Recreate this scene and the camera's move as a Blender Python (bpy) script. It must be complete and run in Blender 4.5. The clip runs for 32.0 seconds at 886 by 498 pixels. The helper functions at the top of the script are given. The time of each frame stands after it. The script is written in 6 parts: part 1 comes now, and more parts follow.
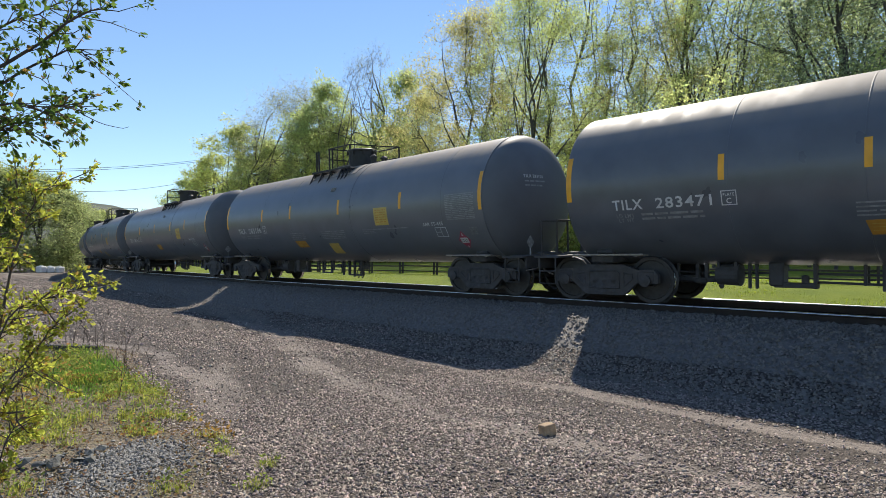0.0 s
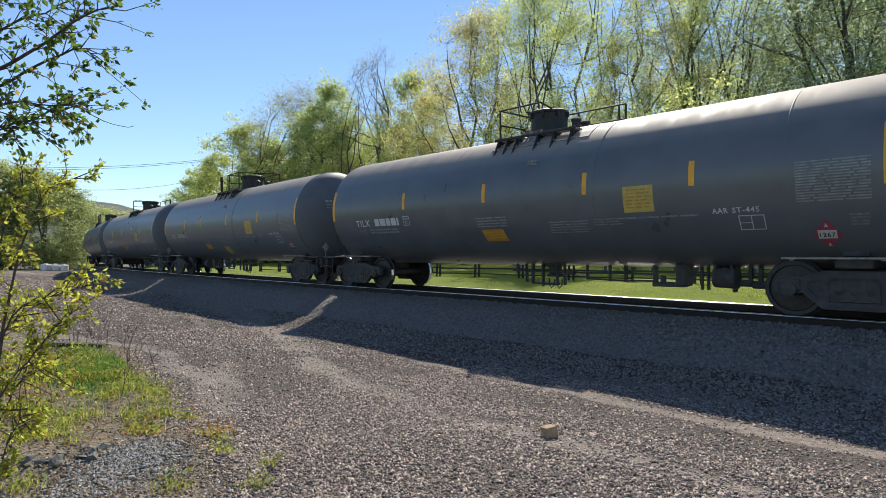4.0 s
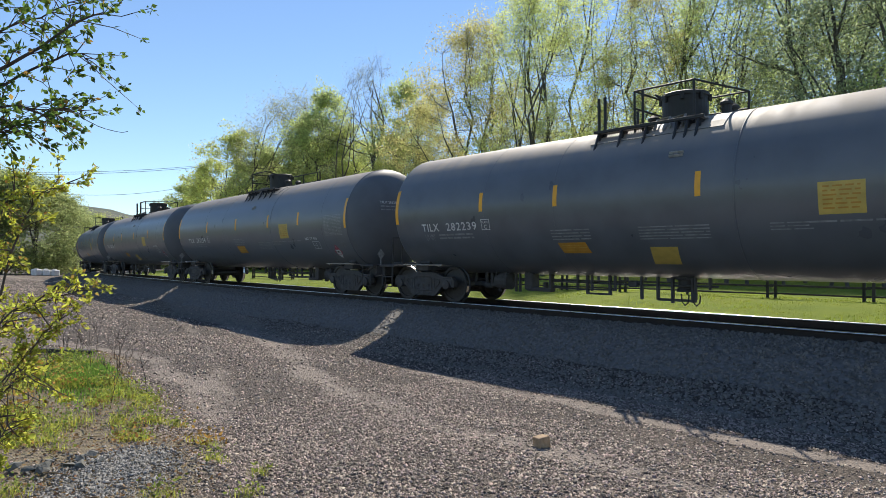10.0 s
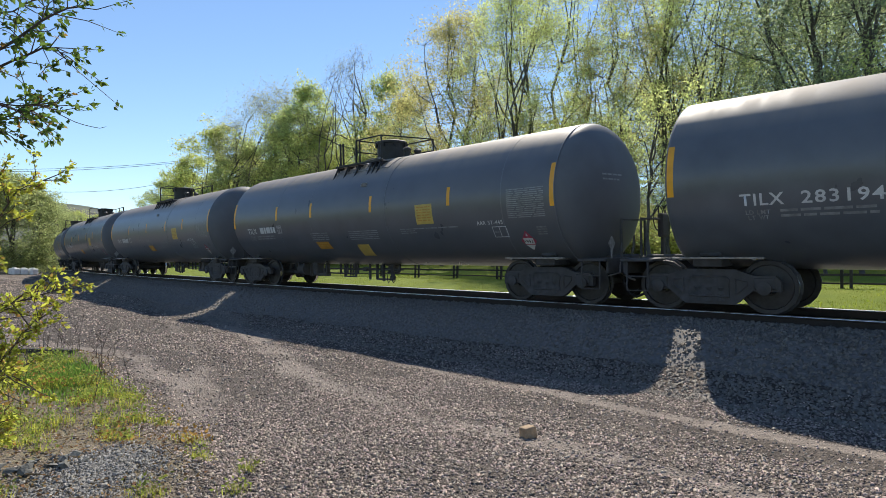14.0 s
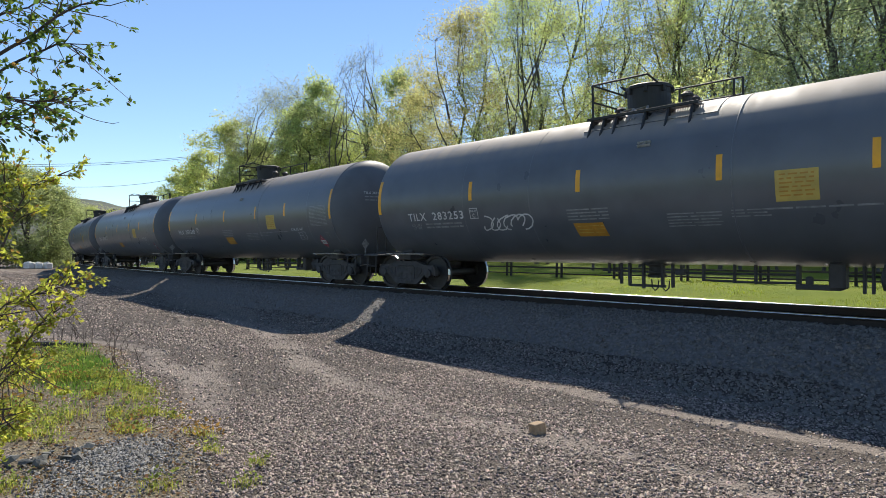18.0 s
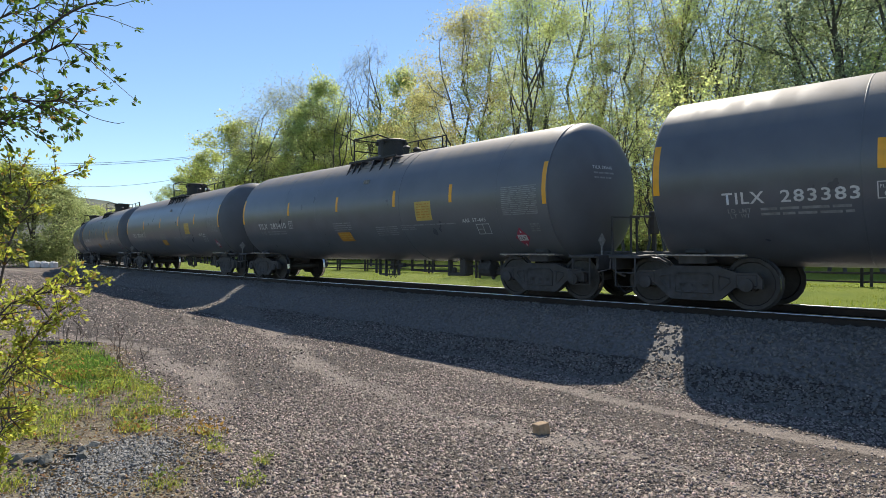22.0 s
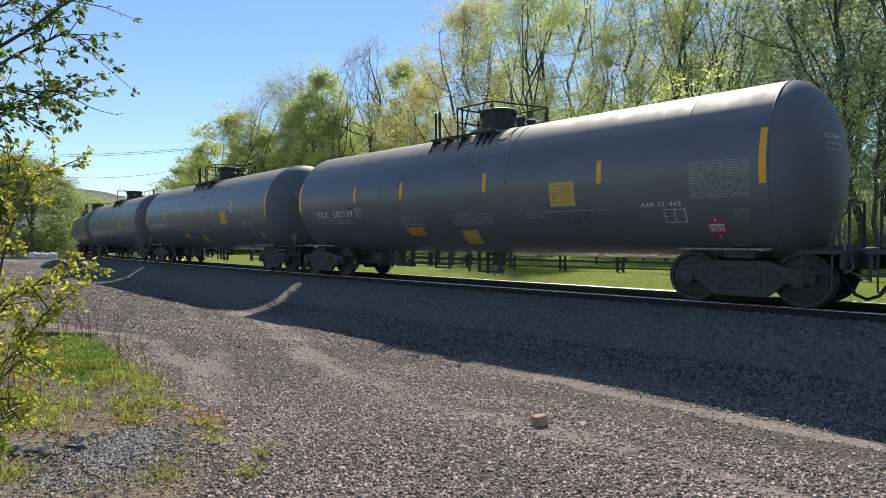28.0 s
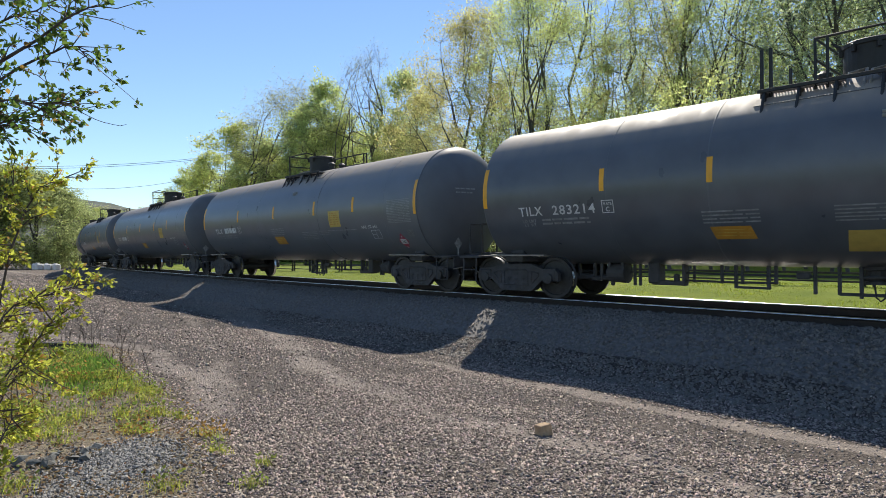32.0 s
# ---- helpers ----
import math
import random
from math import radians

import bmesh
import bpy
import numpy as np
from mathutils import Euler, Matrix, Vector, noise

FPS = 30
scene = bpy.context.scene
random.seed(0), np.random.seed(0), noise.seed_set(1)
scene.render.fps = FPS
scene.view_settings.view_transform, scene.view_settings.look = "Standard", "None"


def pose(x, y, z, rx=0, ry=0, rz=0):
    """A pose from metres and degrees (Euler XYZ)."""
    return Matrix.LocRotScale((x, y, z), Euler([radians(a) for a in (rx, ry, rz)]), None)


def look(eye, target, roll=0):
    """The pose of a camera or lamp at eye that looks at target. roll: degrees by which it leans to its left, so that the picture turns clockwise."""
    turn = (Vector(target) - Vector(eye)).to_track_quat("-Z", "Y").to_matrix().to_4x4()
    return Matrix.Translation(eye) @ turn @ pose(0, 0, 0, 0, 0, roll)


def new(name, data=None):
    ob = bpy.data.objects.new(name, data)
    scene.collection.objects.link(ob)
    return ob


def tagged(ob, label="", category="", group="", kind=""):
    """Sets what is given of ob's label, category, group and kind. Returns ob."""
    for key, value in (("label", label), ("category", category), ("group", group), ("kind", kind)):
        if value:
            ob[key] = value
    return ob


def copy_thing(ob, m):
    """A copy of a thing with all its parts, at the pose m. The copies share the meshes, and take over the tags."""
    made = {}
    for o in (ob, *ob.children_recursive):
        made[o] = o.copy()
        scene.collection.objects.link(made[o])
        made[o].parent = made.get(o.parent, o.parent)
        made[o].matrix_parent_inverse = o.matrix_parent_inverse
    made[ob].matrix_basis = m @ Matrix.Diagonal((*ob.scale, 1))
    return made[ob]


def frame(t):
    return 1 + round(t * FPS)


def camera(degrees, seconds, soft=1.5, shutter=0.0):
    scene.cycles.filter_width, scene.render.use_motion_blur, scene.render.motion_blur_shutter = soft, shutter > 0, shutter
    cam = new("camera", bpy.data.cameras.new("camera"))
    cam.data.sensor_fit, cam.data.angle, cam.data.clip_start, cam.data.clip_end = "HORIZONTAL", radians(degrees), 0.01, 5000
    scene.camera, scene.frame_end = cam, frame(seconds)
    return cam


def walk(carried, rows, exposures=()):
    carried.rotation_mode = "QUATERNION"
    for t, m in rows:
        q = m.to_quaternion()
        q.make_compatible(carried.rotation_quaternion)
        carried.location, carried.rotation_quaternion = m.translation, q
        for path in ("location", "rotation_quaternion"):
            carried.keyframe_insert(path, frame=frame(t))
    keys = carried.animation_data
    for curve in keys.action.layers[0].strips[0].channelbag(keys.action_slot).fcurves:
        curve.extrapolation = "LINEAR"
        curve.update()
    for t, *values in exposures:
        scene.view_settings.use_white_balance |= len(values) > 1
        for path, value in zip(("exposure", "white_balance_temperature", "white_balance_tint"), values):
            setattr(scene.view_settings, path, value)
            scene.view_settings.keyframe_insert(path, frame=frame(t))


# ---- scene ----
cam = camera(72.34, 32.0, soft=0.8)
EYE = (0.0, -11.92, 0.685)
# seconds, yaw, pitch, roll of the hand-held camera
PATH = [(0, 44.88, 1.40, -0.64), (0.5, 44.76, 1.40, -0.55), (1, 44.91, 1.35, -0.55), (1.5, 44.97, 1.36, -0.76), (2, 45.03, 1.35, -0.49), (2.5, 45.21, 1.20, -0.57), (3, 45.29, 1.28, -0.94), (3.5, 45.38, 1.37, -1.17), (5.5, 43.77, 2.02, -1.03), (6, 43.55, 1.99, -1.36), (6.5, 43.93, 1.98, -1.18), (7, 44.40, 2.11, -0.86), (7.5, 44.48, 2.31, -0.96), (8, 44.68, 2.34, -1.06), (8.5, 44.65, 2.40, -1.12), (9, 44.63, 2.43, -1.24), (9.5, 44.57, 2.34, -1.56), (10, 44.57, 2.33, -1.62), (10.5, 44.18, 2.53, -1.61), (11, 43.65, 2.90, -1.36), (11.5, 42.87, 3.08, -1.08), (12, 42.92, 2.93, -0.86), (12.5, 43.05, 2.36, -0.88), (13, 43.05, 2.01, -0.97), (13.5, 43.00, 1.78, -1.11), (14, 43.14, 1.69, -0.78), (14.5, 43.05, 1.72, -1.02), (16.5, 43.80, 1.01, -1.28), (17, 43.77, 1.02, -1.54), (17.5, 43.82, 1.05, -1.30), (18, 44.08, 1.29, -1.03), (18.5, 44.28, 1.48, -1.10), (19, 44.45, 1.43, -1.02), (19.5, 44.64, 1.35, -1.37), (20, 44.80, 1.24, -1.58), (20.5, 44.81, 1.28, -1.44), (21, 44.55, 1.33, -1.40), (21.5, 44.48, 1.27, -1.31), (22, 44.45, 1.27, -1.12), (22.5, 44.11, 1.30, -1.29), (23, 44.10, 1.26, -0.94), (23.5, 44.04, 1.19, -1.09), (24, 44.10, 1.01, -1.10), (24.5, 44.05, 0.94, -0.95), (25, 44.09, 0.92, -0.98), (25.5, 44.15, 0.88, -1.05), (27.5, 44.40, 0.57, -1.10), (28, 44.39, 0.57, -1.33), (28.5, 44.40, 0.65, -1.40), (29, 44.39, 0.79, -1.49), (29.5, 44.36, 0.99, -1.29), (30, 44.41, 1.09, -1.13), (30.5, 44.34, 1.14, -1.10), (31, 44.32, 1.27, -1.14), (31.5, 44.44, 1.28, -1.08), (32, 44.62, 1.38, -0.98)]
walk(cam, [(t, pose(*EYE, 90 + p, r, y)) for t, y, p, r in PATH])

# ---- light ----
SUN_AZ, SUN_EL = 35.0, 46.6  # degrees to the left of +y, above the horizon
world = bpy.data.worlds.new("sky")
scene.world = world
world.use_nodes = True
wn = world.node_tree.nodes
sky = wn.new("ShaderNodeTexSky")
sky.sky_type = "NISHITA"
sky.sun_disc = False
sky.sun_elevation = radians(SUN_EL)
sky.sun_rotation = radians(-SUN_AZ)
sky.air_density, sky.dust_density, sky.ozone_density = 1.0, 0.0, 4.0
wn["Background"].inputs["Strength"].default_value = 0.095
world.node_tree.links.new(sky.outputs[0], wn["Background"].inputs["Color"])
sun_dir = Vector((-math.sin(radians(SUN_AZ)) * math.cos(radians(SUN_EL)), math.cos(radians(SUN_AZ)) * math.cos(radians(SUN_EL)), math.sin(radians(SUN_EL))))
sun_data = bpy.data.lights.new("sun", "SUN")
sun_data.energy, sun_data.angle, sun_data.color = 4.0, radians(0.53), (1.0, 0.92, 0.79)
sun = new("sun", sun_data)
sun.matrix_world = look(sun_dir * 200, (0, 0, 0))
scene.view_settings.exposure = 0.72


# ---- materials ----
def mat(name, base, rough=0.7, metal=0.0, var=0.25, scale=8.0, bump=0.0, bump_scale=40.0, second=None, blend=0.0, spec=0.5, island=0.0, obrand=0.0, coords="Object"):
    """A surface with colour variation at two scales, stains towards a second colour and fine relief."""
    m = bpy.data.materials.new(name)
    m.use_nodes = True
    n, l = m.node_tree.nodes, m.node_tree.links
    b = n["Principled BSDF"]
    b.inputs["Metallic"].default_value = metal
    b.inputs["Specular IOR Level"].default_value = spec
    tc = n.new("ShaderNodeTexCoord")
    n1 = n.new("ShaderNodeTexNoise")
    n1.inputs["Scale"].default_value, n1.inputs["Detail"].default_value = scale, 6.0
    n2 = n.new("ShaderNodeTexNoise")
    n2.inputs["Scale"].default_value, n2.inputs["Detail"].default_value = scale * 0.13, 3.0
    for q in (n1, n2):
        l.new(tc.outputs[coords], q.inputs["Vector"])
    ramp = n.new("ShaderNodeValToRGB")
    ramp.color_ramp.elements[0].position, ramp.color_ramp.elements[1].position = 0.3, 0.7
    lo = [c * (1 - var) for c in base]
    hi = [min(1, c * (1 + var)) for c in base]
    ramp.color_ramp.elements[0].color, ramp.color_ramp.elements[1].color = (*lo, 1), (*hi, 1)
    l.new(n1.outputs["Fac"], ramp.inputs["Fac"])
    out = ramp.outputs["Color"]
    if second:
        mx = n.new("ShaderNodeMix")
        mx.data_type = "RGBA"
        r2 = n.new("ShaderNodeMapRange")
        r2.inputs["From Min"].default_value, r2.inputs["From Max"].default_value = 0.42, 0.66
        r2.inputs["To Max"].default_value = blend
        l.new(n2.outputs["Fac"], r2.inputs["Value"])
        l.new(r2.outputs["Result"], mx.inputs["Factor"])
        l.new(out, mx.inputs["A"])
        mx.inputs["B"].default_value = (*second, 1)
        out = mx.outputs["Result"]
    if island or obrand:
        g = n.new("ShaderNodeNewGeometry") if island else n.new("ShaderNodeObjectInfo")
        hs = n.new("ShaderNodeHueSaturation")
        r3, r4 = n.new("ShaderNodeMapRange"), n.new("ShaderNodeMapRange")
        k = island or obrand
        r3.inputs["To Min"].default_value, r3.inputs["To Max"].default_value = 1 - k, 1 + k
        r4.inputs["To Min"].default_value, r4.inputs["To Max"].default_value = 0.5 - 0.05 * k, 0.5 + 0.05 * k
        src = g.outputs["Random Per Island"] if island else g.outputs["Random"]
        wn_ = n.new("ShaderNodeTexWhiteNoise")
        wn_.noise_dimensions = "1D"
        l.new(src, wn_.inputs["W"])
        l.new(src, r3.inputs["Value"])
        l.new(wn_.outputs["Value"], r4.inputs["Value"])
        l.new(r3.outputs["Result"], hs.inputs["Value"])
        l.new(r4.outputs["Result"], hs.inputs["Hue"])
        l.new(out, hs.inputs["Color"])
        out = hs.outputs["Color"]
    l.new(out, b.inputs["Base Color"])
    rr = n.new("ShaderNodeMapRange")
    rr.inputs["To Min"].default_value, rr.inputs["To Max"].default_value = max(0.02, rough - 0.12), min(1, rough + 0.12)
    l.new(n1.outputs["Fac"], rr.inputs["Value"])
    l.new(rr.outputs["Result"], b.inputs["Roughness"])
    if bump:
        n3 = n.new("ShaderNodeTexNoise")
        n3.inputs["Scale"].default_value, n3.inputs["Detail"].default_value = bump_scale, 5.0
        l.new(tc.outputs[coords], n3.inputs["Vector"])
        bp = n.new("ShaderNodeBump")
        bp.inputs["Strength"].default_value, bp.inputs["Distance"].default_value = bump, 0.02
        l.new(n3.outputs["Fac"], bp.inputs["Height"])
        l.new(bp.outputs["Normal"], b.inputs["Normal"])
    return m


def leaf_mat(name, base, thin=0.5, var=0.3):
    """Thin leaves: part of the light shines through; each leaf has its own tint."""
    m = mat(name, base, 0.6, var=0.15, scale=3.0, island=var, spec=0.22)
    n, l = m.node_tree.nodes, m.node_tree.links
    b, o = n["Principled BSDF"], n["Material Output"]
    tr = n.new("ShaderNodeBsdfTranslucent")
    hs = n.new("ShaderNodeHueSaturation")
    hs.inputs["Value"].default_value, hs.inputs["Saturation"].default_value = 2.1, 0.95
    src = b.inputs["Base Color"].links[0].from_socket
    l.new(src, hs.inputs["Color"])
    l.new(hs.outputs["Color"], tr.inputs["Color"])
    mix = n.new("ShaderNodeMixShader")
    mix.inputs[0].default_value = thin
    l.new(b.outputs[0], mix.inputs[1])
    l.new(tr.outputs[0], mix.inputs[2])
    l.new(mix.outputs[0], o.inputs["Surface"])
    return m


PAINT = (0.106, 0.116, 0.138)
M_TANK = mat("tank_paint", PAINT, 0.32, var=0.15, scale=1.6, bump=0.02, bump_scale=5.0, second=(0.155, 0.157, 0.168), blend=0.5, obrand=0.12, spec=0.6)


def add_sunlit_dust(m, colour, amount):
    """Pale dusty film settled on the faces that look up, broken by streaks; it also paints in the sunlit band."""
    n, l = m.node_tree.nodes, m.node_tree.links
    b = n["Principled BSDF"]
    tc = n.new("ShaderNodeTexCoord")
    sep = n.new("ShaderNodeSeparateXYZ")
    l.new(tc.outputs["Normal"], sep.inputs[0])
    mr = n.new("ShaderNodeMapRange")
    # limits set so the pale colour ends about where the sunlight does
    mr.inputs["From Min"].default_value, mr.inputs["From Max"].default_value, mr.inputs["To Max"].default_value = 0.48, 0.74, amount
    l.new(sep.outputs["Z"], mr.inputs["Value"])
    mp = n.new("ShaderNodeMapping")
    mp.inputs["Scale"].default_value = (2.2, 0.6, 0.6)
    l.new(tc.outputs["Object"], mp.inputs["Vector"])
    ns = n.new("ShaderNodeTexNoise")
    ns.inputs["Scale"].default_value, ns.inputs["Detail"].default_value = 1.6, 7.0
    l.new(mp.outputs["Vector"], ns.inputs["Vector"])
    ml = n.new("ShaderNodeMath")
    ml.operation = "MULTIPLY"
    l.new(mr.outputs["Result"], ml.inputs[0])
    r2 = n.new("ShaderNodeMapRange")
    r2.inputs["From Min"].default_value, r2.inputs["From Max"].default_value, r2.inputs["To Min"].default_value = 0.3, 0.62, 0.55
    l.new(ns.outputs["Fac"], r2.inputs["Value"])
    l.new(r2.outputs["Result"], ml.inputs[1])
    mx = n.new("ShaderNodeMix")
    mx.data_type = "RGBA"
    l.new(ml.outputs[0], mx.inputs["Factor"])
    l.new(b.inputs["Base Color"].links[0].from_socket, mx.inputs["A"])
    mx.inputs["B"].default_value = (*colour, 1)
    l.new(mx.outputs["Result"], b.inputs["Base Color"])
    # the dusty film is dull
    mq = n.new("ShaderNodeMix")
    l.new(ml.outputs[0], mq.inputs["Factor"])
    l.new(b.inputs["Roughness"].links[0].from_socket, mq.inputs["A"])
    mq.inputs["B"].default_value = 0.7
    l.new(mq.outputs["Result"], b.inputs["Roughness"])


add_sunlit_dust(M_TANK, (0.3, 0.25, 0.205), 0.95)
M_HEAD = mat("tank_head_paint", (0.13, 0.138, 0.157), 0.55, var=0.15, scale=1.6, bump=0.02, bump_scale=5.0, second=(0.1, 0.102, 0.112), blend=0.5, spec=0.25)
M_BLACK = mat("black_steel", (0.018, 0.018, 0.02), 0.6, var=0.3, scale=9.0, bump=0.15, bump_scale=60)
M_GRIME = mat("grimy_steel", (0.054, 0.054, 0.058), 0.75, var=0.4, scale=7.0, bump=0.3, bump_scale=50, second=(0.06, 0.053, 0.048), blend=0.6)
M_WHEEL = mat("wheel_steel", (0.045, 0.044, 0.045), 0.55, metal=0.4, var=0.3, scale=12)
M_TREAD = mat("bright_tread", (0.55, 0.54, 0.52), 0.22, metal=1.0, var=0.1, scale=20)
M_GALV = mat("galvanised_grating", (0.30, 0.27, 0.24), 0.5, metal=0.5, var=0.3, scale=20)
M_YELLOW = mat("yellow_reflector", (0.86, 0.40, 0.02), 0.4, var=0.12, scale=5, second=(0.6, 0.3, 0.05), blend=0.4)
M_PLATE = mat("yellow_panel", (0.56, 0.40, 0.10), 0.5, var=0.15, scale=6, second=(0.3, 0.22, 0.06), blend=0.5)
M_ORANGE = mat("orange_panel", (0.50, 0.24, 0.03), 0.5, var=0.15, scale=6, second=(0.3, 0.17, 0.05), blend=0.5)
M_WHITE = mat("white_lettering", (0.62, 0.63, 0.64), 0.6, var=0.12, scale=14, second=(0.36, 0.36, 0.36), blend=0.5)
M_GREY = mat("faded_lettering", (0.25, 0.26, 0.27), 0.6, var=0.3, scale=10)
M_FADED = mat("worn_decal", (0.19, 0.195, 0.2), 0.6, var=0.35, scale=14)
M_RED = mat("placard_red", (0.36, 0.06, 0.1), 0.5, var=0.12, scale=9)
M_RAIL = mat("rail_web", (0.03, 0.022, 0.018), 0.7, metal=0.3, var=0.3, scale=6, bump=0.1)
M_RAILTOP = mat("polished_rail_head", (0.9, 0.89, 0.88), 0.3, metal=1.0, var=0.06, scale=30)
M_TIE = mat("creosoted_timber", (0.05, 0.04, 0.034), 0.85, var=0.35, scale=10, bump=0.4, bump_scale=30, second=(0.10, 0.085, 0.075), blend=0.6, obrand=0.25)
M_STONE = mat("crushed_stone", (0.266, 0.217, 0.186), 0.85, var=0.3, scale=18, bump=0.3, bump_scale=60, island=0.72)
M_BED = mat("ballast_fines", (0.14, 0.13, 0.123), 0.9, var=0.35, scale=14, bump=0.5, bump_scale=60)
M_BALLAST = mat("ballast_stone", (0.175, 0.158, 0.14), 0.85, var=0.15, scale=14, bump=0.2, bump_scale=60, island=0.2)
M_VERGEROCK = mat("verge_rock", (0.135, 0.135, 0.122), 0.85, var=0.3, scale=9, bump=0.4, bump_scale=30)
M_GREYCHIP = mat("grey_chippings", (0.2, 0.195, 0.185), 0.8, var=0.25, scale=18, bump=0.3, bump_scale=60, island=0.4)
M_BROWNROCK = mat("sandstone", (0.34, 0.235, 0.14), 0.85, var=0.3, scale=9, bump=0.5, bump_scale=30)
M_BARK = mat("bark", (0.085, 0.075, 0.066), 0.9, var=0.35, scale=6, bump=0.6, bump_scale=14, second=(0.13, 0.12, 0.105), blend=0.6)
M_TWIG = mat("twig_bark", (0.075, 0.055, 0.045), 0.85, var=0.3, scale=20)
M_WOOD = mat("weathered_timber", (0.05, 0.043, 0.038), 0.85, var=0.35, scale=8, bump=0.4, bump_scale=20, obrand=0.25)
M_CONC = mat("white_concrete", (0.78, 0.77, 0.74), 0.85, var=0.15, scale=3, bump=0.2, second=(0.5, 0.48, 0.45), blend=0.5)
M_WIRE = mat("wire", (0.05, 0.05, 0.055), 0.5, metal=0.6, var=0.1)
M_DEADLEAF = leaf_mat("dead_leaves", (0.20, 0.125, 0.06), 0.25, 0.4)
M_GRASS = leaf_mat("grass_blades", (0.09, 0.165, 0.022), 0.45, 0.35)
M_LAWN = leaf_mat("lawn_blades", (0.165, 0.205, 0.016), 0.5, 0.35)
M_DRY = leaf_mat("dry_stalks", (0.20, 0.15, 0.085), 0.25, 0.35)
M_LEAF_NEAR = leaf_mat("young_leaves", (0.27, 0.285, 0.035), 0.58, 0.35)
M_WEED = leaf_mat("weed_leaves", (0.15, 0.185, 0.035), 0.5, 0.4)
M_LEAF_DARK = leaf_mat("branch_leaves", (0.072, 0.118, 0.02), 0.5, 0.35)
M_LEAF_RUST = leaf_mat("bronze_young_leaves", (0.21, 0.13, 0.03), 0.5, 0.35)
LEAVES = {
    "green": leaf_mat("leaves_green", (0.275, 0.32, 0.135), 0.66, 0.35),
    "lime": leaf_mat("leaves_lime", (0.315, 0.35, 0.125), 0.66, 0.35),
    "hedge": leaf_mat("leaves_dark_olive", (0.215, 0.25, 0.1), 0.58, 0.4),
    "mid": leaf_mat("leaves_mid_green", (0.255, 0.295, 0.11), 0.66, 0.4),
    "olive": leaf_mat("leaves_olive", (0.27, 0.3, 0.085), 0.64, 0.4),
    "brown": leaf_mat("leaves_brown", (0.16, 0.135, 0.09), 0.45, 0.4),
    "gold": leaf_mat("leaves_gold", (0.3, 0.28, 0.105), 0.64, 0.4),
    "deep": leaf_mat("leaves_deep", (0.27, 0.31, 0.165), 0.65, 0.35),
    "shade": leaf_mat("leaves_shade", (0.225, 0.26, 0.145), 0.55, 0.35),
    "grey": leaf_mat("leaves_sparse", (0.215, 0.225, 0.12), 0.6, 0.35),
}


# ---- building helpers ----
def link_mesh(name, me, material, parent=None, label=""):
    ob = new(name, me)
    if material:
        for m in material if isinstance(material, (list, tuple)) else [material]:
            if me.materials.find(m.name) < 0:
                me.materials.append(m)
    if parent:
        ob.parent = parent
    if label:
        ob["label"] = label
    return ob


def part(name, bm, material, parent, label="", smooth=False):
    me = bpy.data.meshes.new(name)
    bm.to_mesh(me)
    bm.free()
    if smooth:
        me.shade_smooth()
    return link_mesh(name, me, material, parent, label)


def empty(name):
    ob = new(name)
    ob.empty_display_size = 0.2
    return ob


def box(bm, x, y, z, sx, sy, sz, rz=0.0, ry=0.0, bevel=0.0, rx=0.0):
    m = Matrix.Translation((x, y, z)) @ Euler((rx, ry, rz)).to_matrix().to_4x4() @ Matrix.Diagonal((sx, sy, sz, 1))
    g = bmesh.ops.create_cube(bm, size=1.0, matrix=m)
    if bevel:
        ed = {e for v in g["verts"] for e in v.link_edges}
        bmesh.ops.bevel(bm, geom=list(ed), offset=bevel, segments=1, affect="EDGES", profile=0.5)


def tube(bm, pts, r, sides=6, r_end=None, cap=True):
    """A round bar along points, which may taper."""
    pts = [Vector(p) for p in pts]
    r_end = r if r_end is None else r_end
    rings = []
    up = Vector((0.13, 0.31, 0.94))
    for i, p in enumerate(pts):
        d = (pts[min(i + 1, len(pts) - 1)] - pts[max(i - 1, 0)]).normalized()
        a = d.cross(up)
        if a.length < 0.05:
            a = d.cross(Vector((1, 0, 0)))
        a.normalize()
        b = d.cross(a)
        rr = r + (r_end - r) * i / max(1, len(pts) - 1)
        rings.append([bm.verts.new(p + (a * math.cos(q) + b * math.sin(q)) * rr) for q in (math.tau * k / sides for k in range(sides))])
    for a, b in zip(rings, rings[1:]):
        for k in range(sides):
            bm.faces.new((a[k], a[(k + 1) % sides], b[(k + 1) % sides], b[k]))
    if cap:
        bm.faces.new(rings[0][::-1])
        bm.faces.new(rings[-1])


def lathe(bm, profile, origin=(0, 0, 0), axis="z", sides=24, closed=False):
    """A body of revolution from (radius, height) pairs."""
    o = Vector(origin)
    rings = []
    for r, h in profile:
        ring = []
        for k in range(sides):
            q = math.tau * k / sides
            c, s = r * math.cos(q), r * math.sin(q)
            ring.append(bm.verts.new(o + Vector({"z": (c, s, h), "x": (h, c, s), "y": (s, h, c)}[axis])))
        rings.append(ring)
    pairs = list(zip(rings, rings[1:])) + ([(rings[-1], rings[0])] if closed else [])
    for a, b in pairs:
        for k in range(sides):
            bm.faces.new((a[k], a[(k + 1) % sides], b[(k + 1) % sides], b[k]))
    if not closed:
        bm.faces.new(rings[0][::-1])
        bm.faces.new(rings[-1])


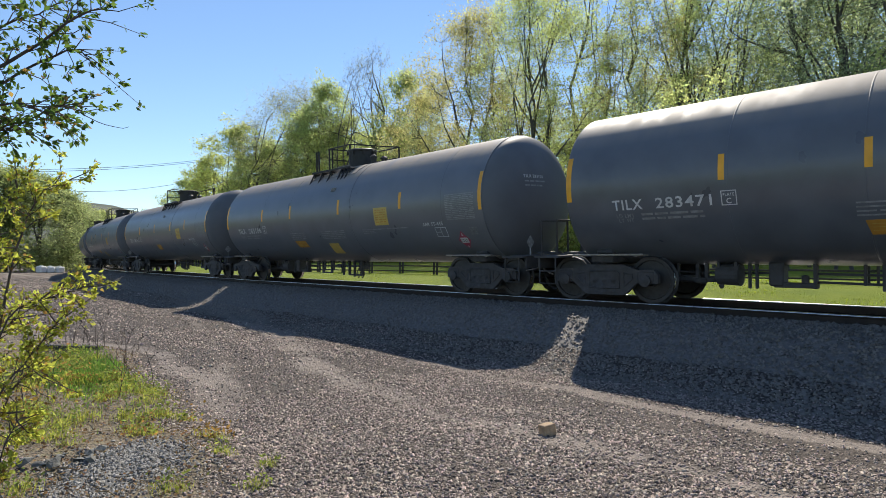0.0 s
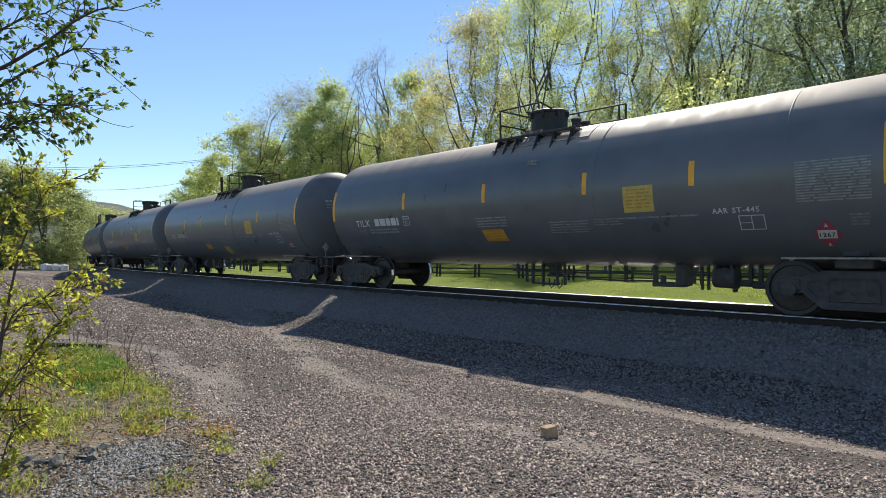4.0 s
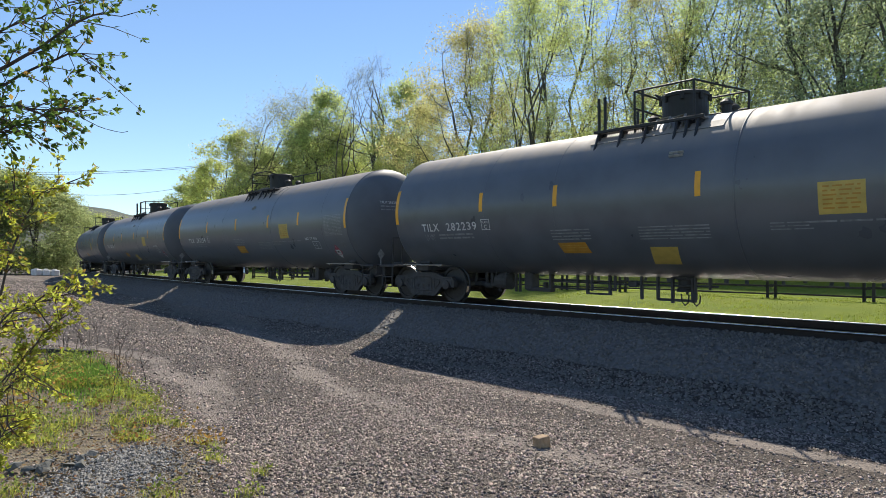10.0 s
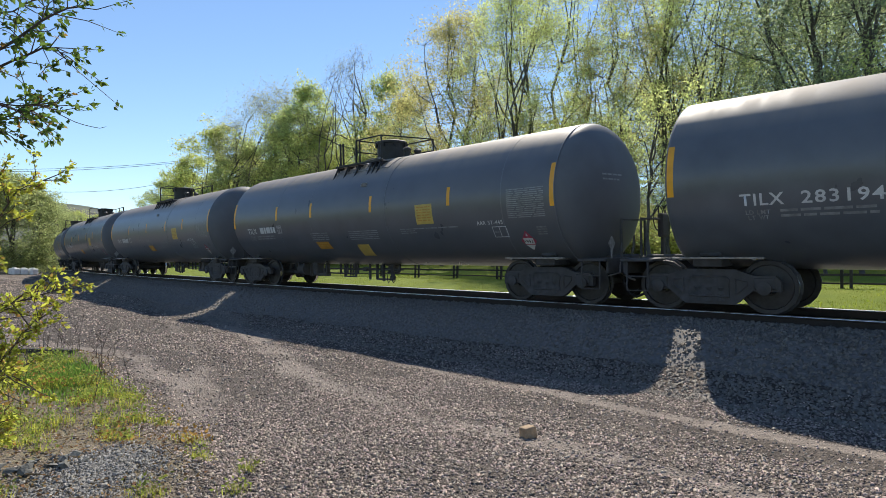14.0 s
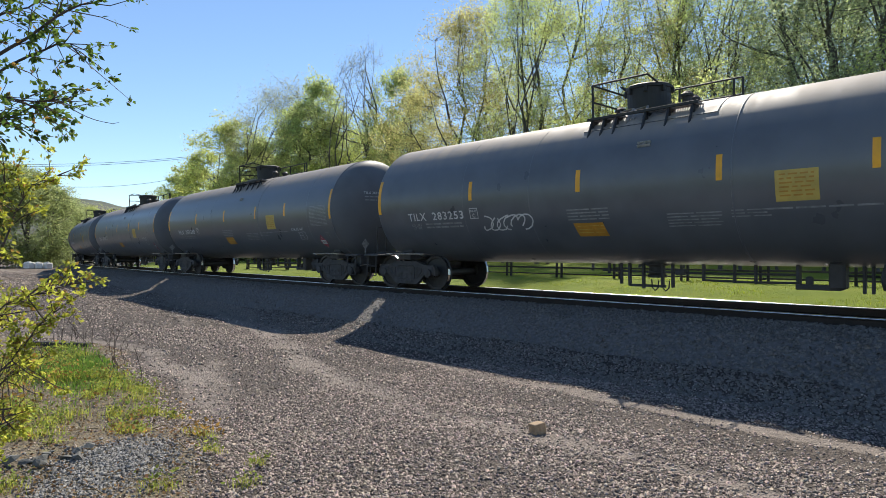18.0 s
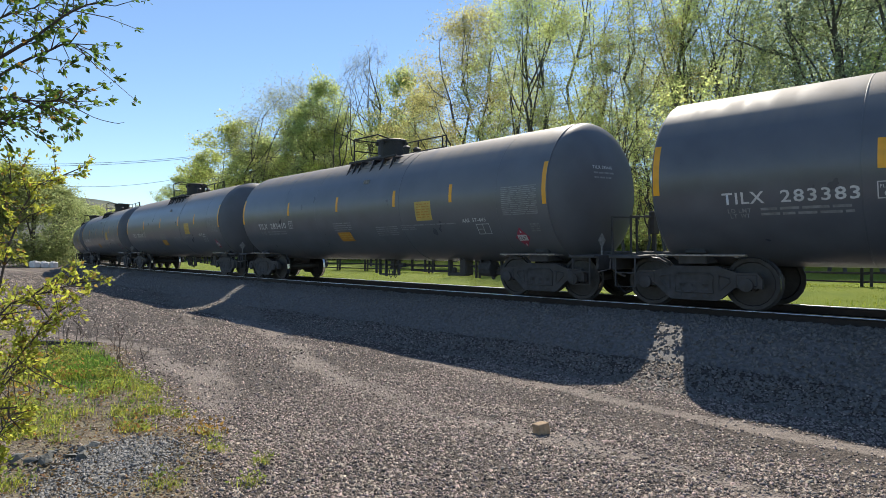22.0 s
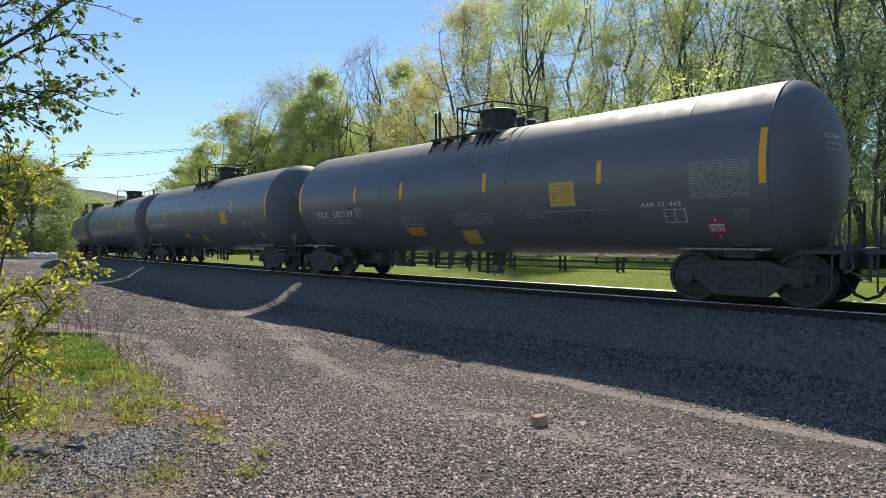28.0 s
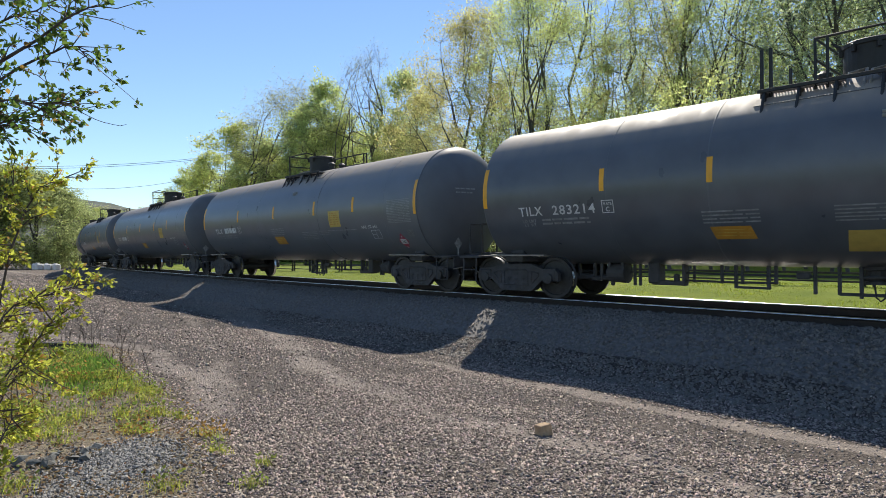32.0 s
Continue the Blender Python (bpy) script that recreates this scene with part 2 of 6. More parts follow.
def from_arrays(name, verts, faces, material, parent=None, label="", smooth=False):
    """A mesh from numpy arrays; faces all have the same number of corners."""
    verts, faces = np.asarray(verts, dtype=np.float32), np.asarray(faces, dtype=np.int32)
    me = bpy.data.meshes.new(name)
    me.vertices.add(len(verts))
    me.vertices.foreach_set("co", verts.ravel())
    k = faces.shape[1]
    me.loops.add(faces.size)
    me.loops.foreach_set("vertex_index", faces.ravel())
    me.polygons.add(len(faces))
    me.polygons.foreach_set("loop_start", np.arange(len(faces), dtype=np.int32) * k)
    me.polygons.foreach_set("loop_total", np.full(len(faces), k, dtype=np.int32))
    me.update(calc_edges=True)
    if smooth:
        me.shade_smooth()
    return link_mesh(name, me, material, parent, label)


rng = np.random.default_rng(7)
RAD, RAD_FAR = 385.0, 180.0  # the curve tightens towards the far end
S_BEND, S_FAR, S_NEAR = -45.0, -170.0, 20.0
CANT = -0.05
GAUGE = 0.755


def track(s):
    """Place and heading of the track's centre line at the arc length s: a curve in two radii between two straights."""
    q = min(max(s, S_BEND), S_NEAR)
    a = q / RAD
    x, y = RAD * math.sin(a), RAD * (1 - math.cos(a))
    if s < S_BEND:
        q = max(s, S_FAR)
        b = a + (q - S_BEND) / RAD_FAR
        x, y = x + RAD_FAR * (math.sin(b) - math.sin(a)), y + RAD_FAR * (math.cos(a) - math.cos(b))
        a = b
    return x + (s - q) * math.cos(a), y + (s - q) * math.sin(a), a


def on_track(s, lat, z):
    x, y, a = track(s)
    v = lat * math.cos(CANT) + z * math.sin(CANT)
    return Vector((x - math.sin(a) * v, y + math.cos(a) * v, z * math.cos(CANT) - lat * math.sin(CANT)))


_ss = np.concatenate([np.arange(-700, -180, 20.0), np.arange(-180, 60, 1.0), np.arange(60, 700, 20.0)])
_tp = np.array([track(s) for s in _ss])


def lateral(x, y):
    """Signed distance from the centre line, positive on the far side; numpy arrays."""
    x, y = np.asarray(x, float), np.asarray(y, float)
    out = np.empty(x.shape)
    fx, fy, fo = x.ravel(), y.ravel(), out.ravel()
    for i in range(0, fx.size, 20000):
        dx = fx[i:i + 20000, None] - _tp[None, :, 0]
        dy = fy[i:i + 20000, None] - _tp[None, :, 1]
        k = np.argmin(dx * dx + dy * dy, axis=1)
        r = np.arange(len(k))
        fo[i:i + 20000] = -np.sin(_tp[k, 2]) * dx[r, k] + np.cos(_tp[k, 2]) * dy[r, k]
    return fo.reshape(x.shape)


ROAD_Z = -1.03


def smooth01(v, a, b):
    t = np.clip((v - a) / (b - a), 0, 1)
    return t * t * (3 - 2 * t)


def wave(x, y, f, seed=0.0):
    return np.sin(x * f + 1.7 * np.sin(y * f * 0.6 + seed) + seed) * np.sin(y * f * 1.13 + 1.3 * np.sin(x * f * 0.7 - seed) + 2 * seed)


VERGE_X = [-60, -20.0, -15.5, -13.2, -11.6, -9.2, -7.4, -6.3, -5.5, -4.9, -4.3, -3.9, -3.4, 0]
VERGE_Y = [-9.6, -9.2, -8.9, -8.2, -8.05, -8.6, -9.0, -9.1, -9.25, -9.4, -9.65, -10.0, -11.2, -14]
RUT_X = [-60.0, -30.0, -17.6, -13.0, -10.2, -7.4, -6.0, -4.8, -3.4, -1.0, 4.0, 20.0]
RUT_Y = [2.5, -0.8, -3.0, -4.4, -5.6, -6.62, -6.83, -6.93, -6.88, -6.85, -6.8, -6.8]


TOE_X = [-60.0, -20.0, -10.0, -5.0, -1.0, 20.0]
TOE_Y = [3.0, -3.2, -4.3, -4.78, -4.9, -4.8]


def ruts(x, y):
    """1 in the smooth dusty wheel tracks of the road."""
    w = 0.06 * np.sin(x * 1.7) + 0.05 * np.sin(x * 3.1 + 1) + 0.05 * wave(x, y, 2.3, 0.9)
    main = np.interp(x, RUT_X, RUT_Y) + w
    k = 1.05 * np.exp(-((y - main) / (0.16 + 0.03 * np.clip(-x, 0, 20))) ** 2)
    toe = np.interp(x, TOE_X, TOE_Y)
    k = k + 1.1 * np.exp(-((y - toe + 0.5 * w) / 0.19) ** 2) * smooth01(x, -14, -5)
    k = k + 0.5 * np.exp(-((y - main + 1.55) / 0.28) ** 2) * smooth01(-x, 5, 8)
    edge = np.interp(x, VERGE_X, VERGE_Y) + 0.4
    k = k + 0.75 * np.exp(-((y - edge + w) / 0.34) ** 2) * smooth01(-x, 4.6, 7)
    return np.clip(k * (0.85 + 0.3 * wave(x, y, 1.3, 0.3)), 0, 1)


def ground_z(x, y):
    """Height of the ground: gravel road, low bank below the track, lawn that rises behind it, wooded slope."""
    x, y = np.asarray(x, float), np.asarray(y, float)
    v = lateral(x, y)
    z = np.full(x.shape, ROAD_Z)
    z += -0.015 * ruts(x, y) + 0.018 * wave(x, y, 0.9) + 0.01 * wave(x, y, 2.7, 1.1)
    z += 0.05 * verge(x, y) * (1 + wave(x, y, 1.6, 2.0))
    z += 0.30 * smooth01(v, -3.9, -2.2)
    z += 0.40 * smooth01(v, 2.0, 4.5) + 0.55 * smooth01(v, 3.6, 9.5) + 1.0 * smooth01(v, 10, 40) + 7.0 * smooth01(v, 35, 130)
    return z


def verge(x, y):
    """1 on the weedy roadside, 0 on the gravel."""
    edge = np.interp(x, VERGE_X, VERGE_Y) - 0.1
    edge = edge + 0.16 * wave(x, y, 2.1, 0.4) + 0.12 * wave(x, y, 5.3, 1.4)
    return smooth01(edge - y, -0.3, 0.45) * smooth01(-x, 2.6, 3.6)


# ---- ground ----
def build_ground():
    def axis(lo, hi, c0, c1, step, grow):
        a, d = list(np.arange(c0, c1, step)), step
        up = [a[-1]]
        while up[-1] < hi:
            d *= grow
            up.append(up[-1] + d)
        d, dn = step, [a[0]]
        while dn[-1] > lo:
            d *= grow
            dn.append(dn[-1] - d)
        return np.array(dn[:0:-1] + a + up[1:])
    xs, ys = axis(-2600, 2600, -24, 2.0, 0.14, 1.11), axis(-2600, 2600, -13.0, 0.5, 0.14, 1.11)
    gx, gy = np.meshgrid(xs, ys)
    gz = ground_z(gx, gy)
    nx, ny = len(xs), len(ys)
    i = (np.arange(ny - 1)[:, None] * nx + np.arange(nx - 1)[None, :]).ravel()
    ob = from_arrays("ground", np.stack([gx, gy, gz], -1).reshape(-1, 3), np.stack([i, i + 1, i + nx + 1, i + nx], 1), None, smooth=True)
    v = lateral(gx, gy).ravel()
    for nm, vals in (("weeds", verge(gx, gy).ravel()), ("rut", ruts(gx, gy).ravel()), ("bare", 1 - stone_cover(gx, gy).ravel()), ("lawn", np.maximum(smooth01(v, 2.9, 3.6), smooth01(-gy.ravel(), 16, 20)))):
        at = ob.data.attributes.new(nm, "FLOAT", "POINT")
        at.data.foreach_set("value", vals.astype(np.float32))
    m = bpy.data.materials.new("ground_surface")
    m.use_nodes = True
    n, l = m.node_tree.nodes, m.node_tree.links
    b = n["Principled BSDF"]
    b.inputs["Roughness"].default_value = 0.92
    b.inputs["Specular IOR Level"].default_value = 0.25
    tc = n.new("ShaderNodeTexCoord")

    def noise_tex(scale, detail=6.0):
        q = n.new("ShaderNodeTexNoise")
        q.inputs["Scale"].default_value, q.inputs["Detail"].default_value = scale, detail
        l.new(tc.outputs["Object"], q.inputs["Vector"])
        return q.outputs["Fac"]

    def ramp(src, stops):
        r = n.new("ShaderNodeValToRGB")
        while len(r.color_ramp.elements) < len(stops):
            r.color_ramp.elements.new(0.5)
        for e, (p, c) in zip(r.color_ramp.elements, stops):
            e.position, e.color = p, (*c, 1)
        l.new(src, r.inputs["Fac"])
        return r.outputs["Color"]

    def mix(f, a, bb):
        q = n.new("ShaderNodeMix")
        q.data_type = "RGBA"
        l.new(f, q.inputs["Factor"])
        l.new(a, q.inputs["A"])
        l.new(bb, q.inputs["B"])
        return q.outputs["Result"]

    def mask(attr, noise_out, amount=0.8):
        a = n.new("ShaderNodeAttribute")
        a.attribute_name = attr
        ad = n.new("ShaderNodeMath")
        ad.operation = "MULTIPLY_ADD"
        l.new(noise_out, ad.inputs[0])
        ad.inputs[1].default_value = amount
        l.new(a.outputs["Fac"], ad.inputs[2])
        mr = n.new("ShaderNodeMapRange")
        mr.inputs["From Min"].default_value, mr.inputs["From Max"].default_value = 0.5 * amount + 0.35, 0.5 * amount + 0.65
        l.new(ad.outputs[0], mr.inputs["Value"])
        return mr.outputs["Result"]
    vor = n.new("ShaderNodeTexVoronoi")
    vor.inputs["Scale"].default_value = 46.0
    l.new(tc.outputs["Object"], vor.inputs["Vector"])
    # ground below the stones painted near black, as the shade in their gaps
    gap_shade = ramp(noise_tex(1.1, 4.0), [(0.35, (0.03, 0.025, 0.022)), (0.68, (0.085, 0.07, 0.06))])
    grit = ramp(vor.outputs["Color"], [(0.1, (0.025, 0.021, 0.018)), (0.9, (0.2, 0.165, 0.142))])
    gravel = mix(noise_tex(3.0, 3.0), gap_shade, grit)
    loose = ramp(vor.outputs["Color"], [(0.1, (0.045, 0.037, 0.032)), (0.9, (0.25, 0.205, 0.176))])
    gravel = mix(mask("bare", noise_tex(5.0)), gravel, loose)
    pale = ramp(noise_tex(14.0), [(0.3, (0.17, 0.145, 0.125)), (0.7, (0.27, 0.228, 0.196))])
    gravel = mix(mask("rut", noise_tex(5.0)), gravel, pale)
    soil = ramp(noise_tex(9.0, 8.0), [(0.3, (0.075, 0.06, 0.045)), (0.5, (0.17, 0.14, 0.1)), (0.66, (0.21, 0.18, 0.11)), (0.8, (0.15, 0.16, 0.06))])
    grass = ramp(noise_tex(0.8, 7.0), [(0.3, (0.115, 0.165, 0.01)), (0.55, (0.15, 0.195, 0.012)), (0.75, (0.19, 0.215, 0.02))])
    col = mix(mask("weeds", noise_tex(3.0)), gravel, soil)
    col = mix(mask("lawn", noise_tex(2.0)), col, grass)
    l.new(col, b.inputs["Base Color"])
    bp = n.new("ShaderNodeBump")
    bp.inputs["Strength"].default_value, bp.inputs["Distance"].default_value = 0.9, 0.02
    l.new(vor.outputs["Distance"], bp.inputs["Height"])
    l.new(bp.outputs["Normal"], b.inputs["Normal"])
    ob.data.materials.append(m)
    tagged(ob, "gravel service road, weedy verge and green lawn", "ground", kind="structure")


def pebble_shapes(k):
    """Angular broken stones: low three-sided shards with a slanting top, open below."""
    shapes = []
    tris = [(0, 1, 2), (0, 3, 4), (0, 4, 1), (1, 4, 5), (1, 5, 2), (2, 5, 3), (2, 3, 0)]
    for i in range(k):
        r = random.Random(i)
        pts = []
        h = r.uniform(0.18, 0.46)
        a0 = r.uniform(0, 6.28)
        st = r.uniform(0.45, 0.8)
        for top in (1, 0):
            for c in range(3):
                a = a0 + math.tau * c / 3 + r.uniform(-0.4, 0.4)
                q = r.uniform(0.32, 0.58) if top else r.uniform(0.52, 0.68)
                pts.append([1.2 * q * math.cos(a), st * q * math.sin(a), h * r.uniform(0.45, 1.1) * 0.8 if top else -0.28])
        shapes.append((np.array(pts), np.array(tris)))
    return shapes


PEBBLES = pebble_shapes(16)


def pebbles(name, pts, sizes, material, label, category, tilt=0.42, sink=0.16):
    """Many loose stones in one mesh."""
    vs, fs, base = [], [], 0
    which = rng.integers(0, len(PEBBLES), len(pts))
    for k, (pv, pf) in enumerate(PEBBLES):
        sel = np.where(which == k)[0]
        if not len(sel):
            continue
        m = len(sel)
        a, t1, t2 = rng.uniform(0, 6.283, m), rng.normal(0, tilt, m), rng.normal(0, tilt, m)
        ca, sa, c1, s1, c2, s2 = np.cos(a), np.sin(a), np.cos(t1), np.sin(t1), np.cos(t2), np.sin(t2)
        x, y, z = (pv[None, :, j] * sizes[sel][:, None] for j in range(3))
        y, z = y * c1[:, None] - z * s1[:, None], y * s1[:, None] + z * c1[:, None]
        x, z = x * c2[:, None] + z * s2[:, None], -x * s2[:, None] + z * c2[:, None]
        x, y = x * ca[:, None] - y * sa[:, None], x * sa[:, None] + y * ca[:, None]
        v = np.stack([x + pts[sel][:, 0:1], y + pts[sel][:, 1:2], z + pts[sel][:, 2:3] + (sizes[sel] * (0.33 - sink))[:, None]], -1)
        vs.append(v.reshape(-1, 3))
        fs.append((pf[None] + (np.arange(m) * len(pv))[:, None, None] + base).reshape(-1, 3))
        base += m * len(pv)
    ob = from_arrays(name, np.concatenate(vs), np.concatenate(fs), material)
    return tagged(ob, label, category, kind="stuff")


def stone_cover(x, y):
    """How thickly loose stones lie, falling off away from the travelled part of the road."""
    ang = np.degrees(np.arctan2(-x, y + 12.6))
    return smooth01(ang, -22, 4) * smooth01(y, -12.4, -10.6) * smooth01(x, -80, -50)


def scatter_road():
    def zone(n, x0, x1, y0, y1, s0, s1, keep=None, pw=1.7):
        x, y = rng.uniform(x0, x1, n), rng.uniform(y0, y1, n)
        s = s0 + (s1 - s0) * rng.random(n) ** pw
        k = lateral(x, y) < -2.9
        k &= rng.random(n) > verge(x, y) * 0.93
        k &= rng.random(n) > ruts(x, y) * 0.88
        if keep is not None:
            k &= keep(x, y)
        # thinning out behind the viewpoint
        k &= rng.random(n) < stone_cover(x, y)
        return np.stack([x[k], y[k], ground_z(x[k], y[k])], -1), s[k]

    def patchy(x, y):
        return rng.random(len(x)) < 0.66 + 0.5 * wave(x * 0.45, y * 2.6, 0.55, 0.8)
    p1, s1 = zone(165000, -7, 2.0, -12.4, -2.8, 0.01, 0.036, patchy, 1.5)
    p2, s2 = zone(96000, -15, 1.5, -12.0, -2.0, 0.014, 0.044, patchy, 1.5)
    p3, s3 = zone(20000, -32, -9, -10.5, -2.0, 0.025, 0.07, patchy)
    p4, s4 = zone(30000, -75, -28, -10.5, 4.0, 0.04, 0.11, patchy)
    pebbles("road_gravel", np.concatenate([p1, p2, p3, p4]), np.concatenate([s1, s2, s3, s4]), M_STONE, "loose pinkish-grey crushed stone on the service road", "gravel")
    # chippings: a fine grey spill beside the verge, thinning towards the road
    n = 4600
    t = rng.random(n)
    x, y = rng.normal(-5.35, 0.3, n) + 0.35 * t, rng.normal(-10.05, 0.22, n) - 0.75 * t ** 2
    pebbles("grey_chippings", np.stack([x, y, ground_z(x, y) + 0.04 * np.exp(-((x + 5.35) ** 2 + (y + 10.05) ** 2) * 4)], -1), 0.01 + 0.024 * rng.random(n) ** 2, M_GREYCHIP, "small heap of pale grey crushed stone on the verge", "gravel")


def single_stone(name, x, y, size, material, label, seed, flat=0.8, turn=None, group="", broken=False):
    bm = bmesh.new()
    r = random.Random(seed)
    if broken:
        for _ in range(9):
            v = Vector((r.gauss(0, 1), r.gauss(0, 1), r.gauss(0, 1))).normalized() * r.uniform(0.42, 0.6)
            bm.verts.new((v.x * size, v.y * size * 0.75, v.z * size * flat))
        bmesh.ops.convex_hull(bm, input=bm.verts[:])
        bmesh.ops.delete(bm, geom=[v for v in bm.verts if not v.link_faces], context="VERTS")
    else:
        bmesh.ops.create_cube(bm, size=1.0)
        bmesh.ops.bevel(bm, geom=bm.edges[:], offset=0.1, segments=2, affect="EDGES", profile=0.5)
        for v in bm.verts:
            k = 1 + 0.12 * noise.noise(v.co * 1.3 + Vector((seed, 0, 0)))
            v.co = Vector((v.co.x * size * k, v.co.y * size * 0.85 * k, v.co.z * size * flat * k))
    me = bpy.data.meshes.new(name)
    bm.to_mesh(me)
    bm.free()
    ob = link_mesh(name, me, material)
    ob.matrix_basis = pose(x, y, float(ground_z(np.array([x]), np.array([y]))[0]) + size * flat * 0.4, r.uniform(-8, 8), r.uniform(-8, 8), r.uniform(0, 180) if turn is None else turn)
    return tagged(ob, label, "stone", group)


# ---- track ----
def sweep(name, profile, s_values, material, parent=None, label="", closed=True, smooth=False, mats=None):
    """A constant section (lateral, height pairs) along the track."""
    k = len(profile)
    vs = np.array([on_track(s, a, z)[:] for s in s_values for a, z in profile])
    f = []
    for i in range(len(s_values) - 1):
        for j in range(k if closed else k - 1):
            a, b = i * k + j, i * k + (j + 1) % k
            f.append((a, a + k, b + k, b))
    ob = from_arrays(name, vs, f, material, parent, label, smooth)
    if mats:
        ob.data.polygons.foreach_set("material_index", np.array([mats[j] for i in range(len(s_values) - 1) for j in range(k if closed else k - 1)], dtype=np.int32))
    return ob


def build_track():
    s_rail = list(np.arange(-660, -180, 25.0)) + list(np.arange(-180, 40, 2.0)) + list(np.arange(40, 660, 25.0))
    bed = sweep("ballast_bed", [(-3.9, -1.08), (-3.3, -0.93), (-1.95, -0.24), (-1.5, -0.15), (-0.95, -0.13), (-0.86, -0.20), (1.5, -0.20), (1.95, -0.26), (3.2, -0.62), (3.9, -0.85)], s_rail, M_BED, closed=False)
    tagged(bed, "dark crushed-stone ballast bed of a railway", "ballast", kind="structure")
    rails = empty("railway_track")
    tagged(rails, "single railway track with polished steel rails on dark timber sleepers", "track", kind="structure")
    prof = [(-0.075, -0.178), (0.075, -0.178), (0.075, -0.166), (0.012, -0.145), (0.010, -0.045), (0.036, -0.034), (0.037, -0.016), (0.033, -0.007), (0.024, -0.002), (0.0, 0.0), (-0.024, -0.002), (-0.033, -0.007), (-0.037, -0.016), (-0.036, -0.034), (-0.010, -0.045), (-0.012, -0.145), (-0.075, -0.166)]
    mi = [0, 0, 0, 0, 0, 1, 1, 1, 1, 1, 1, 1, 0, 0, 0, 0, 0]
    for side in (-GAUGE, GAUGE):
        ob = sweep("rail", [(side + a, z) for a, z in prof], s_rail, [M_RAIL, M_RAILTOP], rails, "rusty steel rail with a polished head", mats=mi)
        for f in ob.data.polygons:
            f.use_smooth = f.material_index == 1
    bm = bmesh.new()
    box(bm, 0, 0, 0, 0.23, 2.6, 0.17, bevel=0.012)
    tie = bpy.data.meshes.new("sleeper")
    bm.to_mesh(tie)
    bm.free()
    bm = bmesh.new()
    box(bm, 0, 0, 0, 0.19, 0.36, 0.018, bevel=0.004)
    for dx, dy in ((-0.06, -0.105), (0.06, -0.105), (-0.06, 0.105), (0.06, 0.105)):
        box(bm, dx, dy, 0.022, 0.018, 0.018, 0.04)
        box(bm, dx, dy * 0.93, 0.045, 0.03, 0.036, 0.014)
    plate = bpy.data.meshes.new("tie_plate")
    bm.to_mesh(plate)
    bm.free()
    r = random.Random(3)
    joined = []
    for i in range(-320, 30):
        s = i * 0.53
        x, y, a = track(s)
        near = -190 <= i < 12
        base = on_track(s, r.uniform(-0.03, 0.03), -0.272)
        m = Matrix.Translation(base) @ Euler((CANT * -1, 0, a + r.uniform(-0.015, 0.015))).to_matrix().to_4x4()
        if near:
            ob = link_mesh("sleeper", tie, M_TIE, rails)
            ob.matrix_basis = m
            for side in (-GAUGE, GAUGE):
                pl = link_mesh("tie_plate", plate, M_RAIL, ob)
                pl.matrix_basis = Matrix.Translation((0, side, 0.094))
        else:
            joined.append(m)
    bm = bmesh.new()
    for m in joined:
        bmesh.ops.create_cube(bm, size=1.0, matrix=m @ Matrix.Diagonal((0.23, 2.6, 0.17, 1)))
    far = part("far_sleepers", bm, M_TIE, rails)
    tagged(far, kind="stuff")
    # ballast stones on the near shoulder and between the sleepers
    n = 52000
    s = -85 * rng.random(n) ** 1.9 + 1.0
    lat = np.where(rng.random(n) < 0.85, rng.uniform(-4.0, -0.9, n), rng.uniform(-0.9, 1.0, n))
    lat = np.where(np.abs(np.abs(lat) - GAUGE) < 0.1, lat - 0.25, lat)
    zz = np.interp(lat, [-3.9, -3.3, -1.95, -1.5, -0.95, -0.86, 1.5], [-1.04, -0.93, -0.24, -0.15, -0.13, -0.2, -0.2])
    pts = np.array([on_track(a, b, c)[:] for a, b, c in zip(s, lat, zz)])
    pts[:, 2] = np.maximum(pts[:, 2], ground_z(pts[:, 0], pts[:, 1]))
    pebbles("ballast_stones", pts, (0.032 + 0.045 * rng.random(n) ** 1.3) * (1 + np.clip(-s - 20, 0, 60) / 60), M_BALLAST, "loose dark ballast stones along the railway", "ballast")


build_ground()
build_track()
scatter_road()
single_stone("rock", -3.585, -6.805, 0.14, M_BROWNROCK, "tan sandstone block lying alone on the gravel", 4, 0.85, 72)
_r = random.Random(31)
for _i in range(46):
    _a, _b = _r.gauss(-5.68, 0.14), _r.gauss(-10.5, 0.19)
    single_stone("grey_stone", _a, _b, 0.05 + 0.12 * _r.random() ** 2, M_VERGEROCK, "broken grey stone lying on the verge", 60 + _i, _r.uniform(0.4, 0.65), None, "grey stones on the verge", True)
single_stone("dark_rock", -2.37, -8.58, 0.085, M_BALLAST, "small dark stone lying on the gravel", 9, 0.7, None, "", True)


# ---- tank cars ----
TR, TZ = 1.555, 2.287
HEAD_A, HEAD_B = 0.25, 0.70  # depth of the two dished heads
END_A, END_B = -6.88, 6.98  # where the shell meets its two heads
BC, PITCH = 6.394, 16.115
WR = 0.457


def shell(u, ang, r=TR + 0.004):
    a = radians(ang)
    return Vector((u, -r * math.cos(a), TZ + r * math.sin(a)))


